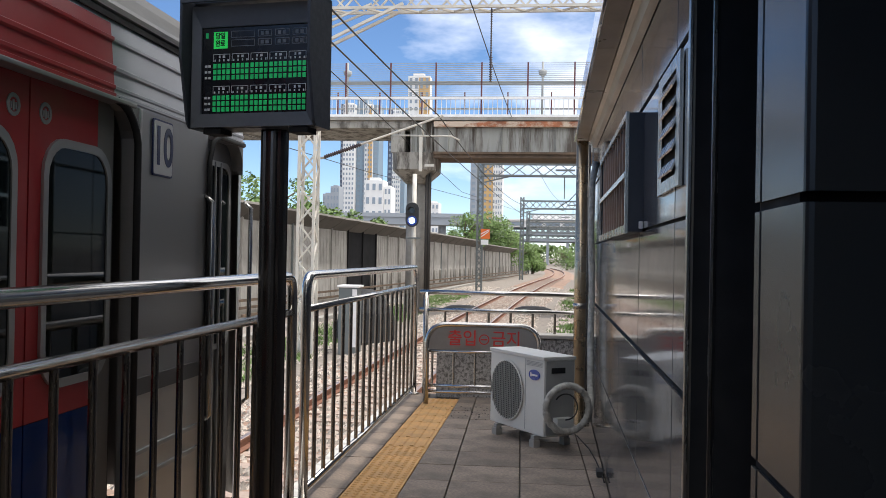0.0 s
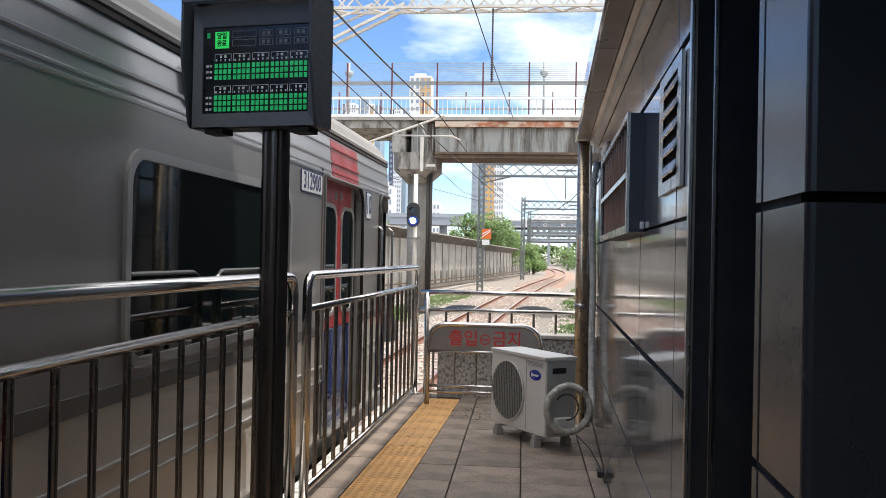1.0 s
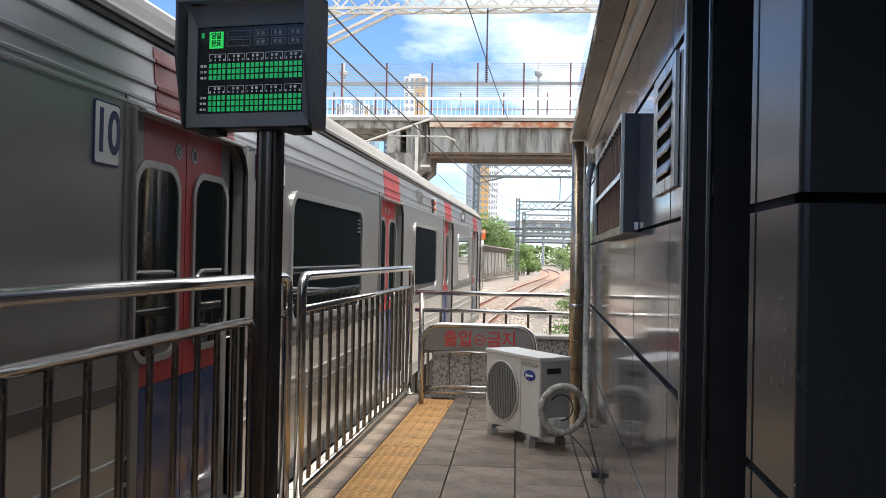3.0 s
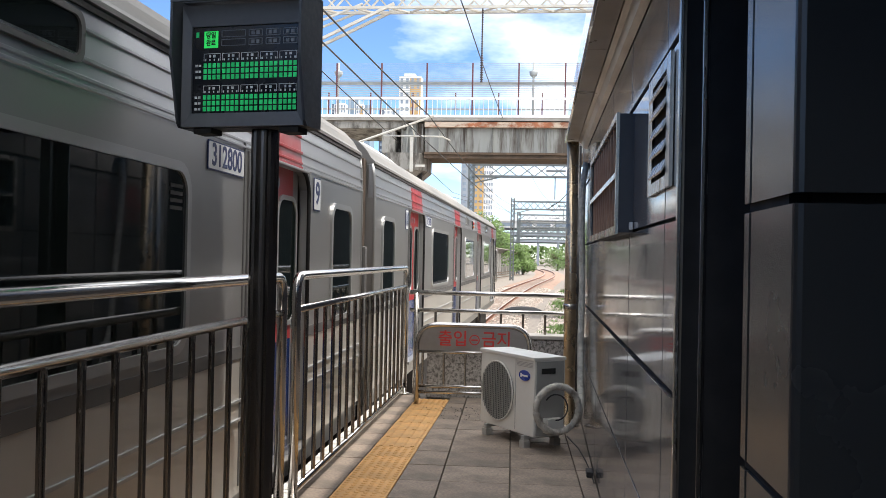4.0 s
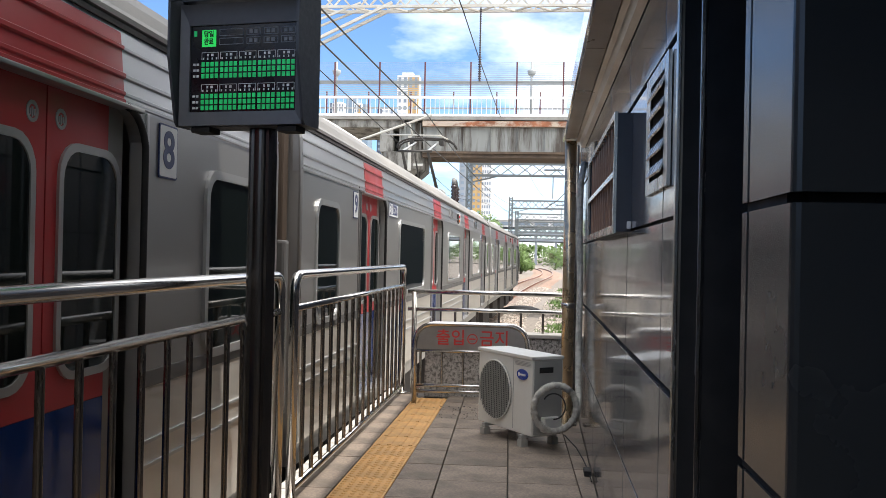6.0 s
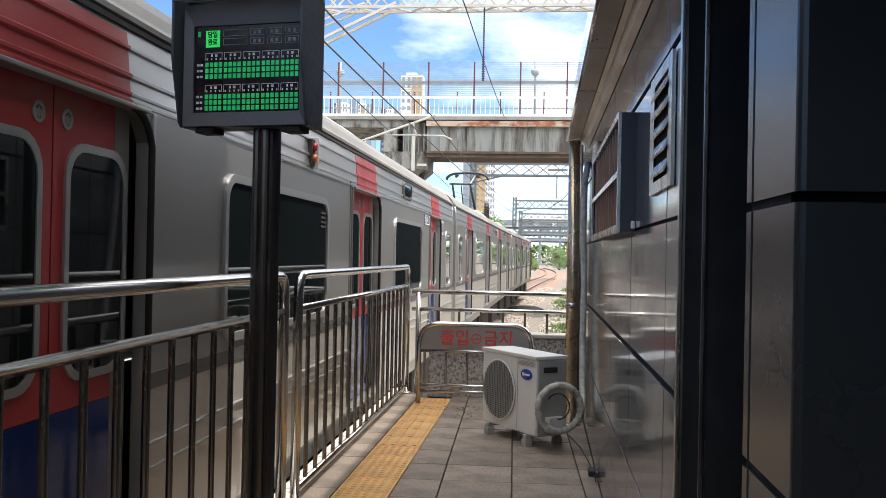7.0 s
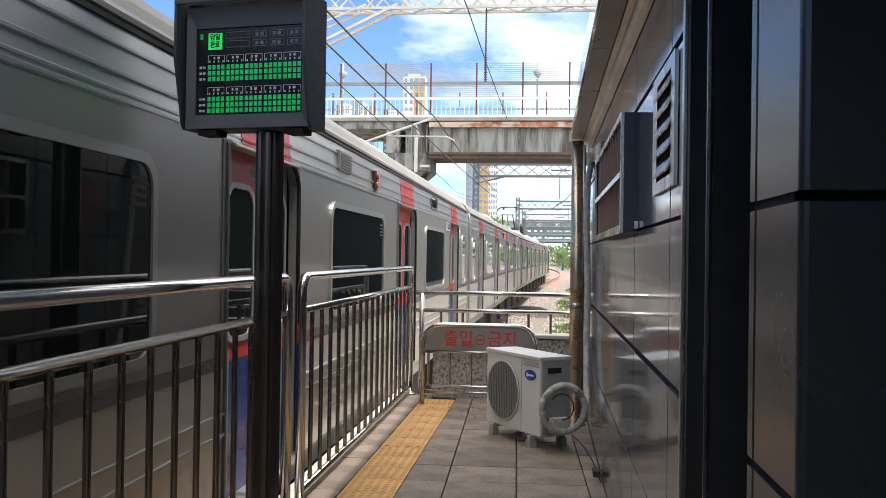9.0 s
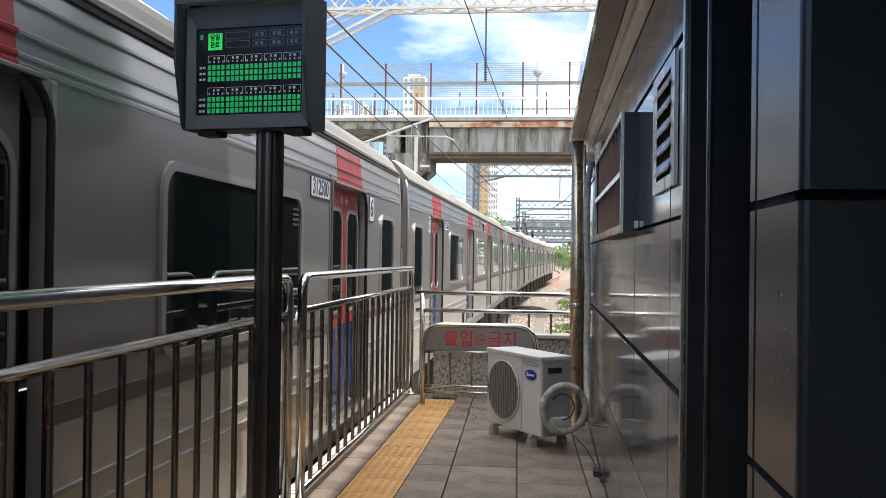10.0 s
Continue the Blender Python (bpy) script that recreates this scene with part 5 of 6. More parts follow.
# noise barrier
def noise_barrier():
    t = thing("noise_barrier", "grey ribbed noise barrier with an overhanging dark top", "noise barrier", kind="structure")
    a, c = Vector((-12.6, 33.0)), Vector((-4.3, 129.0))
    n = 34
    for i in range(n):
        p, q = a.lerp(c, i / n), a.lerp(c, (i + 1) / n)
        d = (q - p).normalized()
        dark = i in (6, 7)
        b = bmesh.new()
        z0, z1 = GROUND_Z + 0.35, 2.62 - 0.022 * i - (0.25 if i > 21 else 0)
        m, h = (p + q) / 2, (q - p).length
        bar(b, (p.x, p.y, (z0 + z1) / 2), (q.x - d.x * 0.06, q.y - d.y * 0.06, (z0 + z1) / 2), 0.08, z1 - z0)
        if not dark:
            for k in range(6):
                o = p + (q - p) * ((k + 0.5) / 6)
                bar(b, (o.x + 0.04, o.y, z0), (o.x + 0.04, o.y, z1), 0.03)
        part("panel", b, M_NOISE_D if dark else M_NOISE, t, "dark glossy replacement panel" if dark else "")
        b = bmesh.new()
        bar(b, (p.x + 0.06, p.y, GROUND_Z), (p.x + 0.06, p.y, z1 + 0.1), 0.12)
        part("post", b, M_NOISE_D if i in (6, 7, 8) else (M_MASTG if i % 4 == 3 else M_NOISE), t)
        b = bmesh.new()
        vs = [b.verts.new(v) for v in ((p.x, p.y, z1), (q.x, q.y, z1), (q.x + 0.75, q.y, z1 + 0.55), (p.x + 0.75, p.y, z1 + 0.55), (p.x, p.y, z1 + 0.06), (q.x, q.y, z1 + 0.06), (q.x + 0.75, q.y, z1 + 0.61), (p.x + 0.75, p.y, z1 + 0.61))]
        for f in ((0, 1, 2, 3), (7, 6, 5, 4), (0, 4, 5, 1), (2, 6, 7, 3), (0, 3, 7, 4), (1, 5, 6, 2)):
            b.faces.new([vs[k] for k in f])
        part("top_baffle", b, M_BAFFLE, t, "dark leaning baffle")
        b = bmesh.new()
        bar(b, (p.x + 0.75, p.y + 0.03, z1 + 0.60), (q.x + 0.75, q.y - 0.03, z1 + 0.60), 0.07, 0.09)
        part("baffle_edge", b, M_CONC, t)
    b = bmesh.new()
    bar(b, (a.x + 0.15, a.y, GROUND_Z + 0.17), (c.x + 0.15, c.y, GROUND_Z + 0.17), 0.4, 0.36)
    part("footing", b, M_CONC, t)
    # dark conduits along its foot and a row of small hoops
    for off, z in ((0.55, -0.62), (0.9, -0.86), (1.35, -1.08)):
        b = bmesh.new()
        bar(b, (a.x + off, a.y, z), (c.x + off, c.y, z), 0.10, 0.10)
        part("conduit", b, M_RUSTL, t, "dark cable conduit along the barrier's foot")
    b = bmesh.new()
    tube(b, [(0, -0.3, -0.9)] + bend((0, -0.3, -0.9), (0, -0.3, 0.15), (0, 0.3, 0.15), 0.2, 4) + bend((0, -0.3, 0.15), (0, 0.3, 0.15), (0, 0.3, -0.9), 0.2, 4) + [(0, 0.3, -0.9)], 0.05, 6)
    me = mesh_of(b, "hoop", M_CONC)
    for k in range(34):
        o = a.lerp(c, 0.22 + 0.76 * k / 33)
        piece("hoop", me, t, (o.x + 0.28, o.y, 0))


noise_barrier()


# lattice masts and portals of the overhead line
def lattice(b, p, q, w, n, m=0.07, s=0.04):
    """A four-cornered lattice member from p to q."""
    p, q = Vector(p), Vector(q)
    d = (q - p).normalized()
    e = Vector((0, 1, 0))
    f = d.cross(e).normalized()
    cs = [(e * i + f * j) * w / 2 for i, j in ((-1, -1), (1, -1), (1, 1), (-1, 1))]
    for c in cs:
        bar(b, p + c, q + c, m)
    for i in range(n):
        u, v = p.lerp(q, i / n), p.lerp(q, (i + 1) / n)
        for k in range(4):
            c0, c1 = cs[k], cs[(k + 1) % 4]
            bar(b, u + (c0 if i % 2 else c1), v + (c1 if i % 2 else c0), s)


def portal(y, x_left, x_right, z, w, n_mast, n_beam, material, brace=False, mast_w=0.0):
    t = thing("overhead_portal", "white lattice steel portal carrying overhead wires", "overhead portal", "overhead line portals")
    mast_w = mast_w or w * 0.8
    b = bmesh.new()
    lattice(b, (x_left, y, GROUND_Z), (x_left, y, z + w), mast_w, n_mast, 0.05 + 0.0008 * y, 0.03 + 0.0005 * y)
    part("mast", b, material, t)
    b = bmesh.new()
    lattice(b, (x_right, y, GROUND_Z), (x_right, y, z + w), mast_w, n_mast)
    part("mast", b, material, t)
    b = bmesh.new()
    lattice(b, (x_left, y, z), (x_right, y, z), w, n_beam, 0.05 + 0.0008 * y, 0.03 + 0.0005 * y)
    part("beam", b, material, t)
    if brace:
        b = bmesh.new()
        for dy in (-w / 2, w / 2):
            bar(b, (x_left + 0.1, y + dy, z - 1.25), (x_left + 2.4, y + dy, z - 0.15), 0.07)
            bar(b, (x_left + 0.1, y + dy, z - 0.75), (x_left + 1.6, y + dy, z - 0.15), 0.05)
        part("brace", b, material, t)
    else:
        # knee from the mast to the beam and a drop tube with its small crossarm
        b = bmesh.new()
        bar(b, (x_left, y, z - w - 0.1), (x_left + 2.1, y, z - w / 2), 0.09)
        part("knee", b, material, t)
        b = bmesh.new()
        bar(b, (x_left + 5.6, y, z - w / 2), (x_left + 5.6, y, z - w / 2 - 1.5), 0.07)
        bar(b, (x_left + 5.0, y, z), (x_left + 6.3, y, z), 0.12)
        part("drop_tube", b, material, t)
    return t


portal(23.0, -6.15, 10.2, 7.72, 0.50, 20, 36, M_MAST, True)
portal(62.0, -4.72, 10.0, 7.10, 0.80, 24, 14, M_MASTG, mast_w=0.34)
portal(103.0, -3.15, 14.0, 7.08, 0.85, 16, 22, M_MASTG, mast_w=0.34)
portal(142.0, -3.4, 20.0, 7.4, 0.9, 12, 22, M_MASTG, mast_w=0.4)
portal(180.0, -4.4, 26.0, 7.6, 0.9, 12, 24, M_MASTG, mast_w=0.4)
portal(215.0, -5.2, 30.0, 7.4, 1.0, 12, 24, M_MASTG, mast_w=0.5)
portal(245.0, -6.0, 32.0, 8.2, 1.0, 12, 24, M_MASTG, mast_w=0.5)
portal(272.0, -6.5, 32.0, 7.2, 1.1, 12, 24, M_MASTG, mast_w=0.5)

# cantilever arm at the first portal
arm = thing("cantilever_arm", "overhead line bracket arm with ribbed insulators", "bracket arm")
bm = bmesh.new()
tube(bm, [(-5.85, 23, 3.70), (-2.72, 23, 4.80)], 0.028, 8)
tube(bm, [(-4.0, 23, 4.30), (-2.5, 23, 4.28), (-2.3, 23, 4.18)], 0.02, 8)
tube(bm, [(-3.3, 23, 4.60), (-3.2, 23, 4.28)], 0.02, 8)
part("tube", bm, M_MAST, arm)
bm = bmesh.new()
o, d = Vector((-5.75, 23, 3.735)), Vector((3.13, 0, 1.10)).normalized()
tube(bm, [o + d * 0.027 * k for k in range(38)], [0.062 if k % 2 else 0.03 for k in range(38)], 10)
part("insulator", bm, M_INSUL, arm)

bm = bmesh.new()
tube(bm, [(-1.55, 23, 7.54 - 0.03 * k) for k in range(64)], [(0.05 if k > 42 else 0.028) if k % 2 else 0.014 for k in range(64)], 10)
solo("insulator_string", bm, M_INSUL, "hanging brown insulator string", "insulator")


def wire(pts, r, label):
    b = bmesh.new()
    tube(b, pts, r, 6)
    solo("overhead_wire", b, M_WIRE, label, "overhead wire", "overhead wires")


def along(off, z, y0, y1, sag=0.0, span=40.0):
    out = []
    n = 60
    for i in range(n + 1):
        y = y0 + (y1 - y0) * i / n
        ph = ((y - 23.0) / span) % 1.0
        out.append((track_x(y) + off, y, z - sag * 4 * ph * (1 - ph)))
    return out


wire(along(-1.45, 4.78, 2.0, 180.0, 0.35), 0.014, "dark overhead catenary wire above the track")
wire(along(-1.50, 4.12, 2.0, 180.0), 0.013, "dark overhead contact wire above the track")
wire(along(-0.62, 7.40, 2.0, 140.0, 0.25), 0.016, "dark overhead feeder wire")
wire([(2.6, 62, 6.6), (1.2, 62.5, 5.1), (0.4, 63, 4.6), (0.9, 64, 4.5)], 0.03, "sagging dark overhead cable")
wire([(-4.85, 62, 5.0), (-8.0, 40, 4.9), (-12.0, 14, 5.2)], 0.015, "dark overhead cable to the side")
wire([(-1.2, 103, 5.6), (-6.0, 62, 5.6), (-6.15, 23, 6.4)], 0.015, "dark overhead cable to the side")


# footbridge over the tracks
def footbridge():
    y = 39.0
    t = thing("footbridge", "weathered concrete and rusty steel footbridge over the tracks", "footbridge")
    b = bmesh.new()
    prism(b, [(y, 6.70), (y + 2.5, 6.46), (y + 3.0, 6.70), (y + 3.0, 7.02), (y, 7.02)], -26.0, -5.85, "x")
    part("concrete_beam", b, M_CONC_STREAK, t, "streaked concrete beam")
    b = bmesh.new()
    bx(b, -5.0, 9.0, y + 0.12, y + 0.16, 5.70, 6.75)
    for k in range(12):
        x = -4.4 + 1.15 * k
        bx(b, x - 0.02, x + 0.02, y + 0.0, y + 0.12, 5.70, 6.75)
    bx(b, -5.0, 9.0, y + 2.8, y + 2.84, 5.70, 6.75)
    part("steel_girder", b, M_RUST, t, "steel plate girder with rust streaks")
    b = bmesh.new()
    bx(b, -5.0, 9.0, y - 0.10, y + 0.34, 5.60, 5.695)
    bx(b, -5.0, 9.0, y - 0.02, y + 0.30, 5.50, 5.598)
    bx(b, -5.0, 9.0, y - 0.06, y + 0.32, 5.44, 5.498)
    bx(b, -5.0, 9.0, y + 0.35, y + 2.9, 5.52, 5.58)
    part("lower_flange", b, M_RUSTL, t, "dark brown lower flange")
    b = bmesh.new()
    bx(b, -5.0, 9.0, y - 0.12, y + 0.36, 6.755, 6.98)
    part("upper_flange", b, M_RUSTD, t, "flaking red rust upper flange")
    b = bmesh.new()
    bx(b, -26.0, 9.0, y - 0.15, y + 3.15, 7.025, 7.16)
    part("deck", b, M_CONC, t)
    # pier with its hammer head
    b = bmesh.new()
    x = -5.91
    rings = []
    for z, w, dpt in ((4.42, 0.46, 0.5), (4.95, 0.94, 1.5), (5.66, 0.95, 1.6)):
        rings.append([b.verts.new((x + sx * w, y + 1.5 + sy * dpt, z)) for sx, sy in ((-1, -0.6), (-0.7, -1), (0.7, -1), (1, -0.6), (1, 0.6), (0.7, 1), (-0.7, 1), (-1, 0.6))])
    for r0, r1 in zip(rings, rings[1:]):
        for i in range(8):
            b.faces.new((r0[i], r0[(i + 1) % 8], r1[(i + 1) % 8], r1[i]))
    b.faces.new(rings[0][::-1]), b.faces.new(rings[-1])
    part("pier_head", b, M_CONC_STREAK, t, "flared concrete pier head")
    b = bmesh.new()
    bx(b, x - 0.95, x - 0.38, y + 0.05, y + 2.9, 5.66, 6.70, 0.03)
    part("bearing_block", b, M_CONC_STREAK, t, "stained concrete block on the pier head")
    b = bmesh.new()
    bx(b, x - 0.14, x + 0.86, y + 0.25, y + 2.7, 5.66, 6.98)
    part("bearing_housing", b, M_RUST, t)
    for k in range(5):
        b = bmesh.new()
        bx(b, x - 0.12 + 0.22 * k, x - 0.06 + 0.22 * k, y + 0.12, y + 0.25, 5.68, 6.92)
        part("stiffener", b, M_RUST, t)
    b = bmesh.new()
    bx(b, x + 0.30, x + 0.44, y - 0.14, y - 0.08, 4.85, 6.4)
    bx(b, x + 0.55, x + 0.95, y - 0.14, y - 0.08, 5.05, 5.15)
    part("pipe_bracket", b, M_MAST, t)
    b = bmesh.new()
    tube(b, [(x, y + 1.5, GROUND_Z - 0.2), (x, y + 1.5, 4.45)], 0.45, 16)
    part("pier", b, M_CONC, t)
    for px in (x + 0.58, x + 0.70):
        b = bmesh.new()
        tube(b, [(px, y + 0.55, GROUND_Z), (px, y + 0.55, 5.4)], 0.07, 8)
        part("drain_pipe", b, M_WIRE, t)
    # white balustrade
    b = bmesh.new()
    for z in (7.25, 8.0):
        bar(b, (-26, y + 0.1, z), (9, y + 0.1, z), 0.10)
    part("balustrade_rail", b, M_WPAINT, t)
    b = bmesh.new()
    tube(b, [(0, 0, 7.25), (0, 0, 8.0)], 0.017, 5, False)
    me = mesh_of(b, "picket", M_WPAINT)
    for k in range(176):
        piece("picket", me, t, (-26 + 0.199 * k, y + 0.1, 0))
    # tall fence with maroon posts
    b = bmesh.new()
    bx(b, -0.032, 0.032, -0.04, 0.04, 7.16, 9.55)
    me = mesh_of(b, "fence_post", M_MAROON)
    b = bmesh.new()
    bx(b, -0.03, 0.03, -0.03, 0.03, 7.16, 8.75)
    me2 = mesh_of(b, "fence_stay", M_MAROON)
    for k in range(18):
        piece("fence_post", me, t, (-26.6 + 1.965 * k, y + 0.25, 0))
        piece("fence_stay", me2, t, (-25.6 + 1.965 * k, y + 2.9, 0))
    b = bmesh.new()
    bar(b, (-26, y + 0.3, 8.68), (9, y + 0.3, 8.68), 0.09, 0.16)
    bar(b, (-26, y + 2.95, 8.0), (9, y + 2.95, 8.0), 0.07)
    part("fence_rail", b, M_CAB, t)
    for k in range(17):
        b = bmesh.new()
        z = 8.1 + 0.088 * k
        bar(b, (-26, y + 0.22, z), (9, y + 0.22, z), 0.019)
        part("fence_wire", b, M_CAB, t)
    return t


footbridge()


def bridge_lamp(x):
    t = thing("street_lamp", "small white post lamp on the footbridge", "street lamp", "footbridge lamps")
    b = bmesh.new()
    tube(b, [(x, 40.6, 7.16), (x, 40.6, 9.85)], 0.05, 8)
    part("pole", b, M_CAB, t)
    b = bmesh.new()
    tube(b, [(x, 40.6, 9.2), (x, 40.6, 9.3), (x, 40.6, 9.45), (x, 40.6, 9.5)], [0.08, 0.17, 0.20, 0.07], 12)
    part("shade", b, M_CAB, t)


bridge_lamp(-0.45)
bridge_lamp(-9.15)

# railway signal on its post before the pier
signal = thing("railway_signal", "black oval railway signal showing one pale blue light", "railway signal")
SGX, SGY = -5.55, 37.2
bm = bmesh.new()
tube(bm, [(SGX, SGY + 0.2, GROUND_Z), (SGX, SGY + 0.2, 4.6)], 0.09, 12)
part("post", bm, M_MAST, signal)
bm = bmesh.new()
prism(bm, rounded(SGX - 0.32, SGX + 0.22, 2.42, 3.42, 0.26), SGY - 0.02, SGY + 0.03, "y")
part("backboard", bm, M_SIGBLK, signal)
bm = bmesh.new()
tube(bm, [(SGX - 0.05, SGY - 0.035, 2.68), (SGX - 0.05, SGY - 0.022, 2.68)], 0.20, 20)
part("lens_surround", bm, M_BLUE, signal, "blue lens surround")
for z, m in ((2.68, M_SIGLIT), (3.10, M_SIGOFF)):
    bm = bmesh.new()
    tube(bm, [(SGX - 0.05, SGY - 0.05, z), (SGX - 0.05, SGY - 0.025, z)], 0.12, 16)
    part("lens", bm, m, signal)
    bm = bmesh.new()
    pts = [(SGX - 0.05 + 0.14 * math.cos(a), z + 0.14 * math.sin(a)) for a in (math.pi * (0.0 + k / 12) for k in range(13))]
    va = [bm.verts.new((x, SGY - 0.26, zz)) for x, zz in pts]
    vb = [bm.verts.new((x, SGY - 0.02, zz)) for x, zz in pts]
    for k in range(12):
        bm.faces.new((va[k], va[k + 1], vb[k + 1], vb[k]))
    part("visor", bm, M_SIGBLK, signal)
bm = bmesh.new()
bx(bm, SGX - 0.3, SGX + 0.3, SGY - 0.1, SGY + 0.4, 1.95, 2.0)
part("bracket", bm, M_MASTG, signal)

# orange striped board on the second portal's mast
board = thing("marker_board", "orange and white striped marker board on the mast", "marker board")
bm = bmesh.new()
bx(bm, -4.62, -4.00, 61.5, 61.54, 2.45, 3.10, 0.01)
part("board", bm, M_SIGNOR, board)
bm = bmesh.new()
for k in range(2):
    vs = [bm.verts.new(v) for v in ((-4.60, 61.49, 2.60 + 0.2 * k), (-4.60, 61.49, 2.53 + 0.2 * k), (-4.05, 61.49, 2.93 + 0.1 * k), (-4.05, 61.49, 3.0 + 0.08 * k))]
    bm.faces.new(vs)
part("stripe", bm, M_WPAINT, board)
bm = bmesh.new()
bx(bm, -4.60, -4.1, 61.5, 61.54, 2.05, 2.38, 0.01)
part("lower_plate", bm, M_WPAINT, board)

# relay cabinet beside the track
cabinet = thing("relay_cabinet", "grey metal relay cabinet with a pale lid", "cabinet")
bm = bmesh.new()
bx(bm, -5.36, -4.86, 23.2, 23.7, GROUND_Z, 0.42, 0.015)
part("body", bm, M_MASTG, cabinet)
bm = bmesh.new()
bx(bm, -5.40, -4.82, 23.16, 23.74, 0.42, 0.48, 0.015)
part("lid", bm, M_WPAINT, cabinet)
bm = bmesh.new()
bx(bm, -5.0, -4.88, 23.188, 23.198, -1.1, 0.38)
part("door_strip", bm, M_WPAINT, cabinet)

# dark mounds of sleepers' rubber mats beside the rails
for x, y, tall in ((-3.95, 42.0, 1.0), (-0.72, 42.5, 1.0), (-5.25, 26.4, 5.2)):
    bm = bmesh.new()
    rings = [[bm.verts.new((x + r * math.cos(a) * (1 + 0.15 * noise.noise((math.cos(a) * 2, math.sin(a) * 2, x))), y + 0.7 * r * math.sin(a), GROUND_Z + 0.06 + z * tall)) for a in (k * math.tau / 20 for k in range(20))] for r, z in ((0.95, 0.0), (0.8, 0.16), (0.5, 0.26), (0.15, 0.29))]
    for r0, r1 in zip(rings, rings[1:]):
        for k in range(20):
            bm.faces.new((r0[k], r0[(k + 1) % 20], r1[(k + 1) % 20], r1[k]))
    bm.faces.new(rings[-1])
    solo("tarpaulin_mound", bm, M_RUBBER, "dark covered heap beside the rails" if tall < 2 else "tall heap of black cable under a cover", "heap", "dark heaps")


# trees
def tree(x, y, h, r, seed, n=2600):
    rng = random.Random(seed)
    t = thing("tree", "leafy green broadleaf tree behind the tracks", "tree", "trackside trees")
    b = bmesh.new()
    tube(b, [(x, y, GROUND_Z - 0.2), (x + 0.1, y, GROUND_Z + h * 0.3), (x - 0.1, y, GROUND_Z + h * 0.6), (x, y, GROUND_Z + h * 0.85)], [0.22, 0.17, 0.12, 0.04], 8)
    for k in range(7):
        a = rng.random() * math.tau
        z = GROUND_Z + h * rng.uniform(0.25, 0.6)
        tube(b, [(x, y, z), (x + r * 0.4 * math.cos(a), y + r * 0.4 * math.sin(a), z + h * 0.15), (x + r * 0.75 * math.cos(a), y + r * 0.75 * math.sin(a), z + h * 0.22)], [0.09, 0.06, 0.02], 6)
    part("trunk", b, M_BARK, t)
    b = bmesh.new()
    blobs = []
    for _ in range(16):
        a, d = rng.random() * math.tau, r * math.sqrt(rng.random()) * 0.8
        blobs.append((x + d * math.cos(a), y + d * math.sin(a), GROUND_Z + h * rng.uniform(0.30, 0.92) - d * 0.25, r * rng.uniform(0.28, 0.5)))
    for _ in range(n):
        bx_, by_, bz_, br = rng.choice(blobs)
        v = Vector((rng.gauss(0, 1), rng.gauss(0, 1), rng.gauss(0, 1))).normalized() * br * rng.uniform(0.55, 1.08)
        c = Vector((bx_, by_, bz_)) + v
        s = rng.uniform(0.08, 0.20)
        e = Vector((rng.gauss(0, 1), rng.gauss(0, 1), rng.gauss(0, 0.6))).normalized()
        f = e.orthogonal().normalized()
        b.faces.new([b.verts.new(c + e * s * i + f * s * 0.6 * j) for i, j in ((-1, 0), (0, -1), (1, 0), (0, 1))])
    part("crown", b, M_LEAF, t)


for k, (x, y, h, r) in enumerate(((-10.3, 112, 8.6, 2.8), (-8.2, 116, 8.4, 2.8), (-6.6, 121, 7.6, 2.6), (-5.0, 128, 6.6, 2.5), (-3.8, 134, 5.2, 2.3), (-12.6, 116, 6.6, 2.2),
                              (-2.6, 140, 3.4, 1.8), (-4.6, 136, 3.4, 1.8), (-15.6, 60, 6.6, 1.9), (-14.2, 61, 5.9, 1.7), (-17.2, 56, 8.0, 2.2), (-12.9, 63, 5.2, 1.5),
                              (6.2, 175, 5.2, 3.2), (3.5, 190, 4.5, 3.0), (9.5, 185, 5.5, 3.0))):
    tree(x, y, h, r, 20 + k, 4600 if k < 8 else 2400)


# distant city
def tower(x, y, w, d, z1, wall, rows, cols, accents=(), name="apartment_tower", label="tall pale apartment tower with rows of windows"):
    t = thing(name, label, "building", "distant buildings")
    b = bmesh.new()
    bx(b, x - w / 2, x + w / 2, y, y + d, GROUND_Z, z1)
    part("wall", b, wall, t)
    b = bmesh.new()
    bx(b, x - w * 0.3, x + w * 0.2, y + d * 0.2, y + d * 0.8, z1, z1 + w * 0.16)
    part("roof", b, wall, t)
    for u0, u1, m in accents:
        b = bmesh.new()
        bx(b, x - w / 2 + w * u0, x - w / 2 + w * u1, y - 0.6, y - 0.02, GROUND_Z, z1 - 1)
        part("facade_strip", b, m, t)
    b = bmesh.new()
    cw, ch = w / cols, (z1 - 4) / rows
    bx(b, -cw * 0.24, cw * 0.24, -0.25, 0.0, -ch * 0.24, ch * 0.24)
    me = mesh_of(b, "window", M_FARWIN)
    for i in range(cols):
        for j in range(rows):
            piece("window", me, t, (x - w / 2 + cw * (i + 0.5), y - 0.62 if any(u0 <= (i + 0.5) / cols <= u1 for u0, u1, _ in accents) else y - 0.01, 4 + ch * (j + 0.5)))
    return t


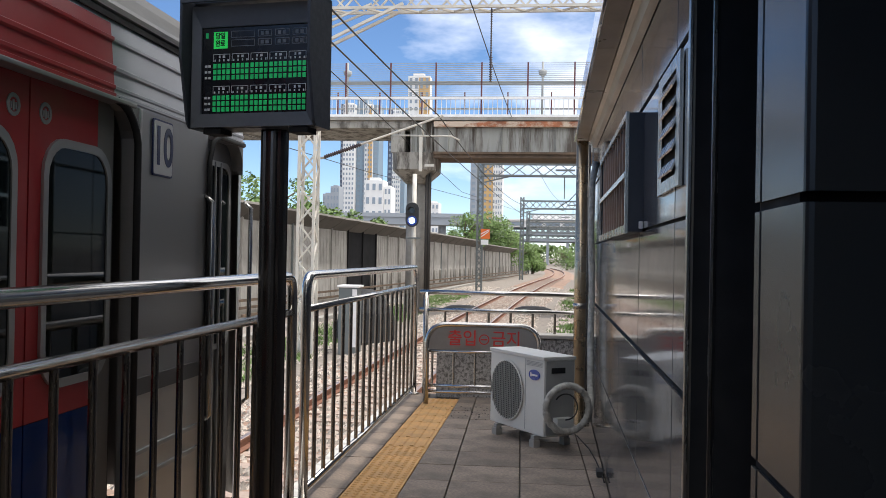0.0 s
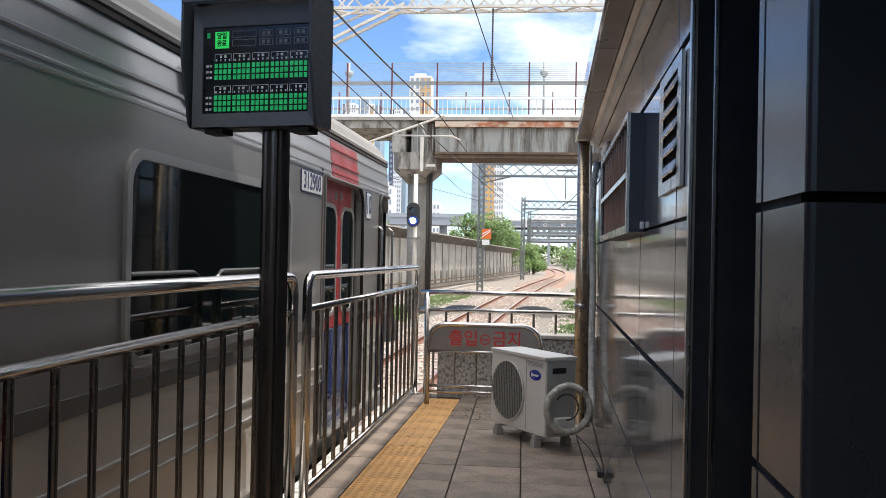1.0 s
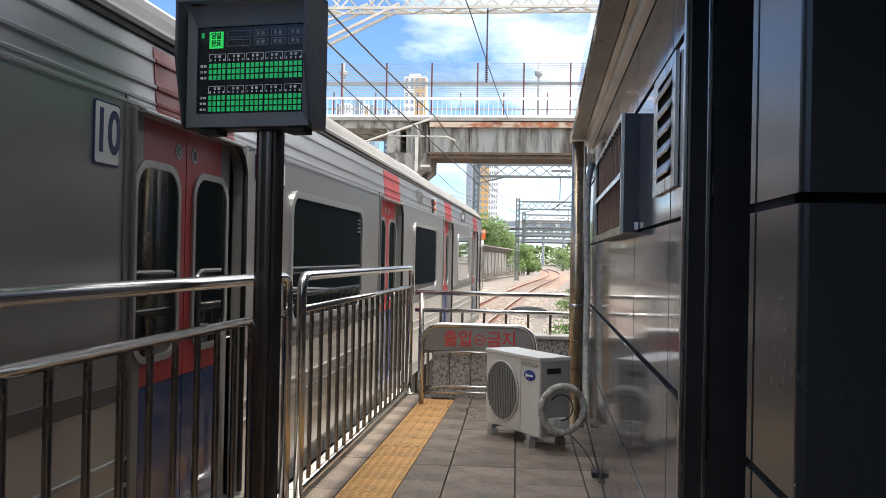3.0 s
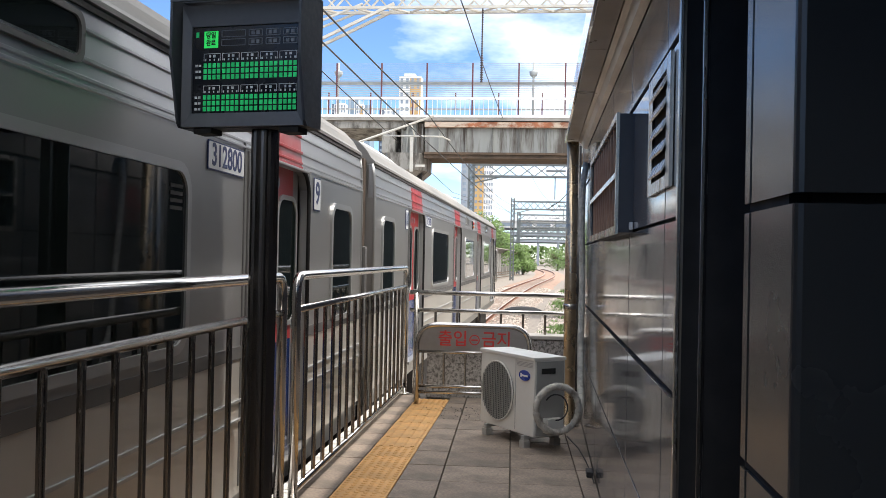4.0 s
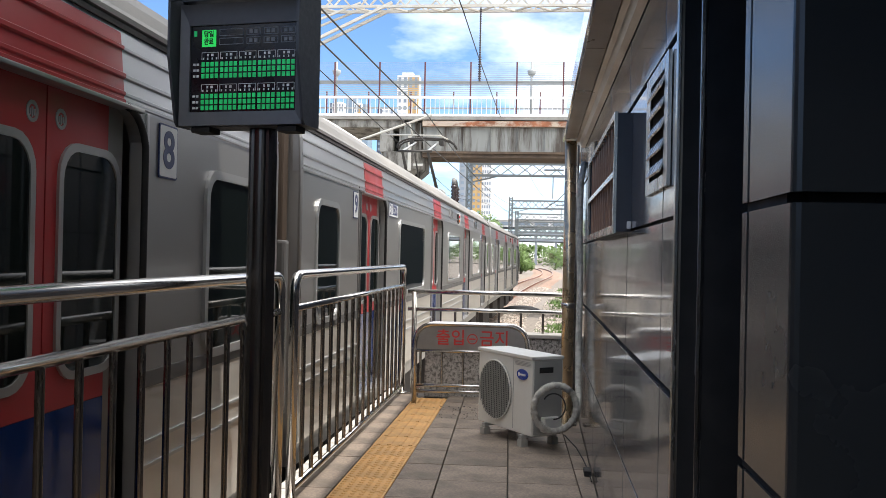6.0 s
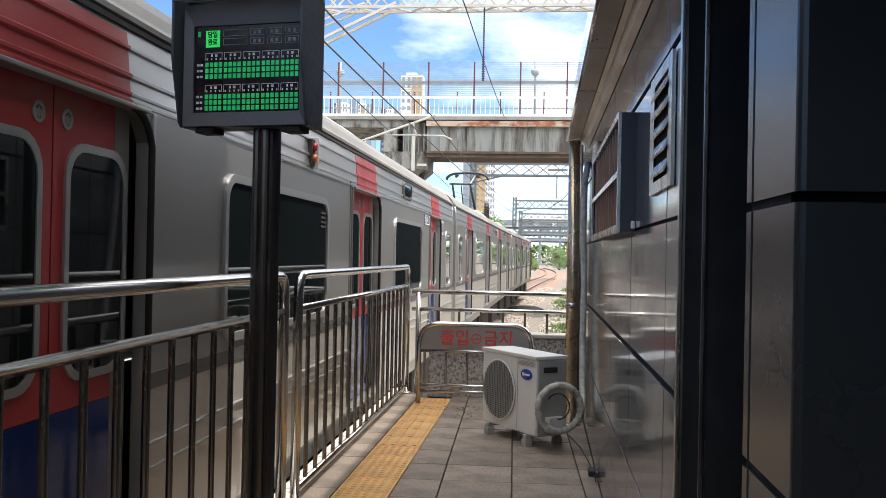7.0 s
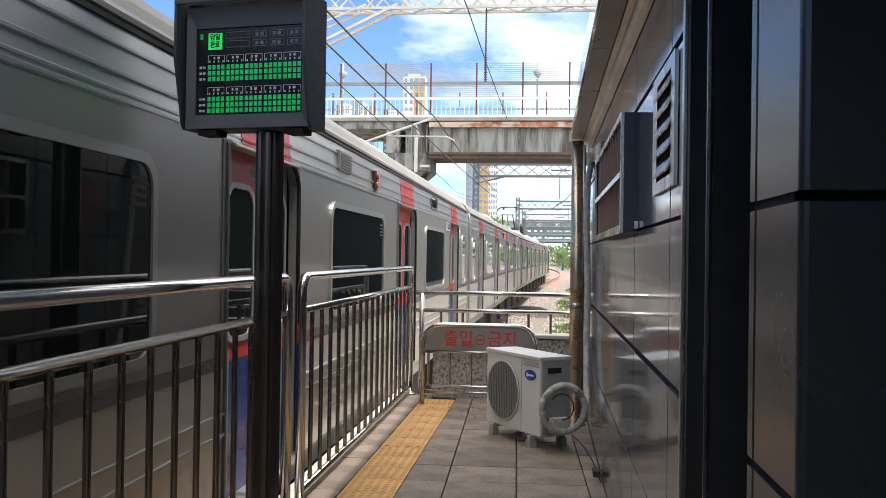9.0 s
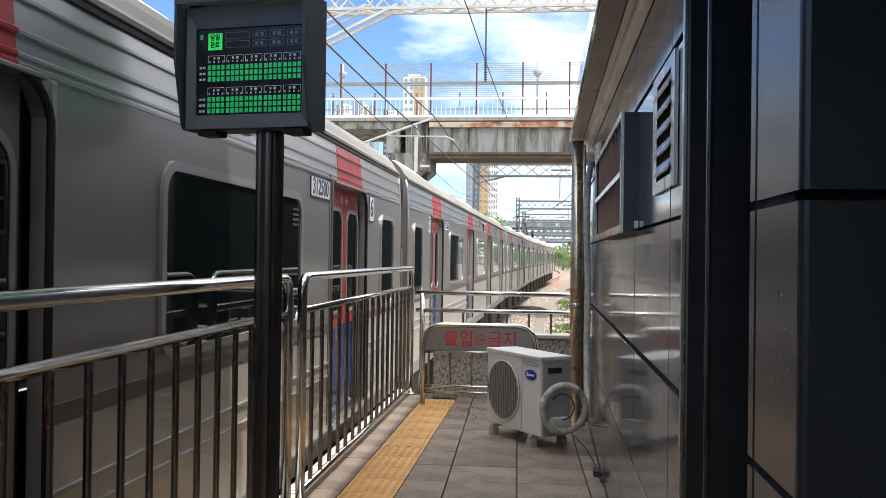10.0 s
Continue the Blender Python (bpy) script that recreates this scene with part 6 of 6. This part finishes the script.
tower(-111.4, 500, 6.7, 14, 84, M_FARW, 30, 4)
tower(-115.5, 501, 1.5, 14, 84, M_FARN, 28, 1)
tower(-105.2, 505, 5.6, 14, 88, M_FARB, 30, 2)
tower(-100.6, 502, 4.6, 14, 84, M_FARW, 30, 3, ((0.45, 0.95, M_FARO),))
tower(-96.7, 503, 3.1, 14, 84, M_FARB, 28, 1)
tower(-91.8, 520, 2.5, 14, 84, M_FARN, 26, 1)
tower(-88.1, 520, 4.8, 14, 84, M_FARW, 30, 4)
tower(-84.4, 521, 2.5, 14, 84, M_FARB, 26, 1)
tower(-83.2, 430, 9.0, 12, 36.3, M_FARW, 5, 3, name="office_block", label="white office block with few windows")
tower(-76.9, 431, 3.4, 12, 33.5, M_FARW, 6, 2, name="office_block", label="lower white wing of an office block")
tower(-39.3, 470, 3.4, 12, 52, M_FARG, 16, 1)
tower(-36.1, 471, 2.7, 12, 54, M_FARB, 16, 1)
tower(-32.2, 472, 4.9, 12, 55, M_FARO, 17, 2)
tower(-27.2, 473, 4.9, 12, 49, M_FARW, 15, 4)
tower(-103.6, 420, 3.6, 10, 29, M_FARG, 7, 2, name="office_block", label="grey mid-rise office block")
tower(-99.8, 420, 4.0, 10, 32.5, M_FARG, 8, 3, name="office_block", label="taller grey mid-rise office block")
tower(-56, 440, 5.2, 10, 26.5, M_FARW, 6, 3, name="office_block", label="white mid-rise office block")
tower(-81.5, 560, 13.5, 10, 111, M_FARW, 24, 4, ((0.5, 1.0, M_FARO),))

# elevated road and station hall in the distance
viaduct = thing("viaduct", "grey elevated road on piers in the distance", "viaduct")
bm = bmesh.new()
bx(bm, -95, -23, 250, 262, 9.6, 11.6)
part("deck", bm, M_FARG, viaduct)
bm = bmesh.new()
bx(bm, -95, -23, 249.6, 250, 11.6, 12.7)
part("parapet", bm, M_FARG, viaduct)
for k in range(5):
    bm = bmesh.new()
    tube(bm, [(-90 + 15 * k, 256, GROUND_Z), (-90 + 15 * k, 256, 9.6)], 1.1, 10)
    part("pier", bm, M_FARG, viaduct)
hall = thing("station_hall", "pale grey station hall spanning the tracks far away", "station hall")
bm = bmesh.new()
bx(bm, -14, 40, 300, 330, 10.9, 13.0)
part("wall", bm, M_FARW, hall)
bm = bmesh.new()
bx(bm, -14, 40, 299, 331, 13.0, 13.5)
bx(bm, -6, 40, 302, 331, 13.5, 15.0)
part("roof", bm, M_FARW, hall)
bm = bmesh.new()
bx(bm, -14, 40, 300.5, 329, 8.6, 9.6)
bx(bm, -14, 40, 300.5, 329, 6.4, 7.2)
part("deck", bm, M_FARG, hall)
for k in range(8):
    bm = bmesh.new()
    bx(bm, -13.0 + 5.8 * k, -8.6 + 5.8 * k, 299.7, 300, 11.4, 12.5)
    part("window", bm, M_FARWIN, hall)
for k in range(8):
    bm = bmesh.new()
    bx(bm, -7.6 + 6.4 * k, -6.8 + 6.4 * k, 301, 302, GROUND_Z, 10.9)
    part("pillar", bm, M_FARG, hall)
bm = bmesh.new()
far_rng = random.Random(8)
for k in range(3600):
    x = far_rng.uniform(-32, 68)
    top = 5.6 + 1.7 * noise.noise((x * 0.16, 0.0, 4.0)) + 1.0 * noise.noise((x * 0.6, 3.0, 4.0))
    c = Vector((x, far_rng.uniform(335, 341), GROUND_Z + (top - GROUND_Z) * math.sqrt(far_rng.random())))
    e = Vector((far_rng.gauss(0, 1), far_rng.gauss(0, 1), far_rng.gauss(0, 1))).normalized()
    f, s = e.orthogonal().normalized(), far_rng.uniform(0.35, 0.8)
    bm.faces.new([bm.verts.new(c + e * s * i + f * s * 0.7 * j) for i, j in ((-1, 0), (0, -1), (1, 0), (0, 1))])
solo("backdrop", bm, M_LEAF, "dark distant line of trees", "backdrop", kind="structure")


# ================= what moves =================
# the train's front end along the platform, in metres, each half second
FRONT = [4.51, 6.47, 8.47, 11.02, 14.05, 17.07, 20.33, 23.76, 27.36, 31.36, 35.77, 40.32, 44.93, 49.69, 54.66, 60.11, 65.44, 70.70, 76.68, 82.90, 89.07]


def motions():
    for k, car in enumerate(TRAIN):
        behind = 0.0 if k == 0 else 19.53 + PITCH * (k - 1)
        length = LENGTH_CAB if k == 0 else LENGTH_MID
        rows = []
        for i, s in enumerate(FRONT):
            y0 = s - behind
            y1 = y0 - length
            x0, x1 = track_x(y0), track_x(y1)
            turn = math.degrees(math.atan2(-(x0 - x1), length))
            rows.append((0.5 * i, pose(x0, y0, 0.0, 0, 0, turn)))
        walk(car, rows)


motions()
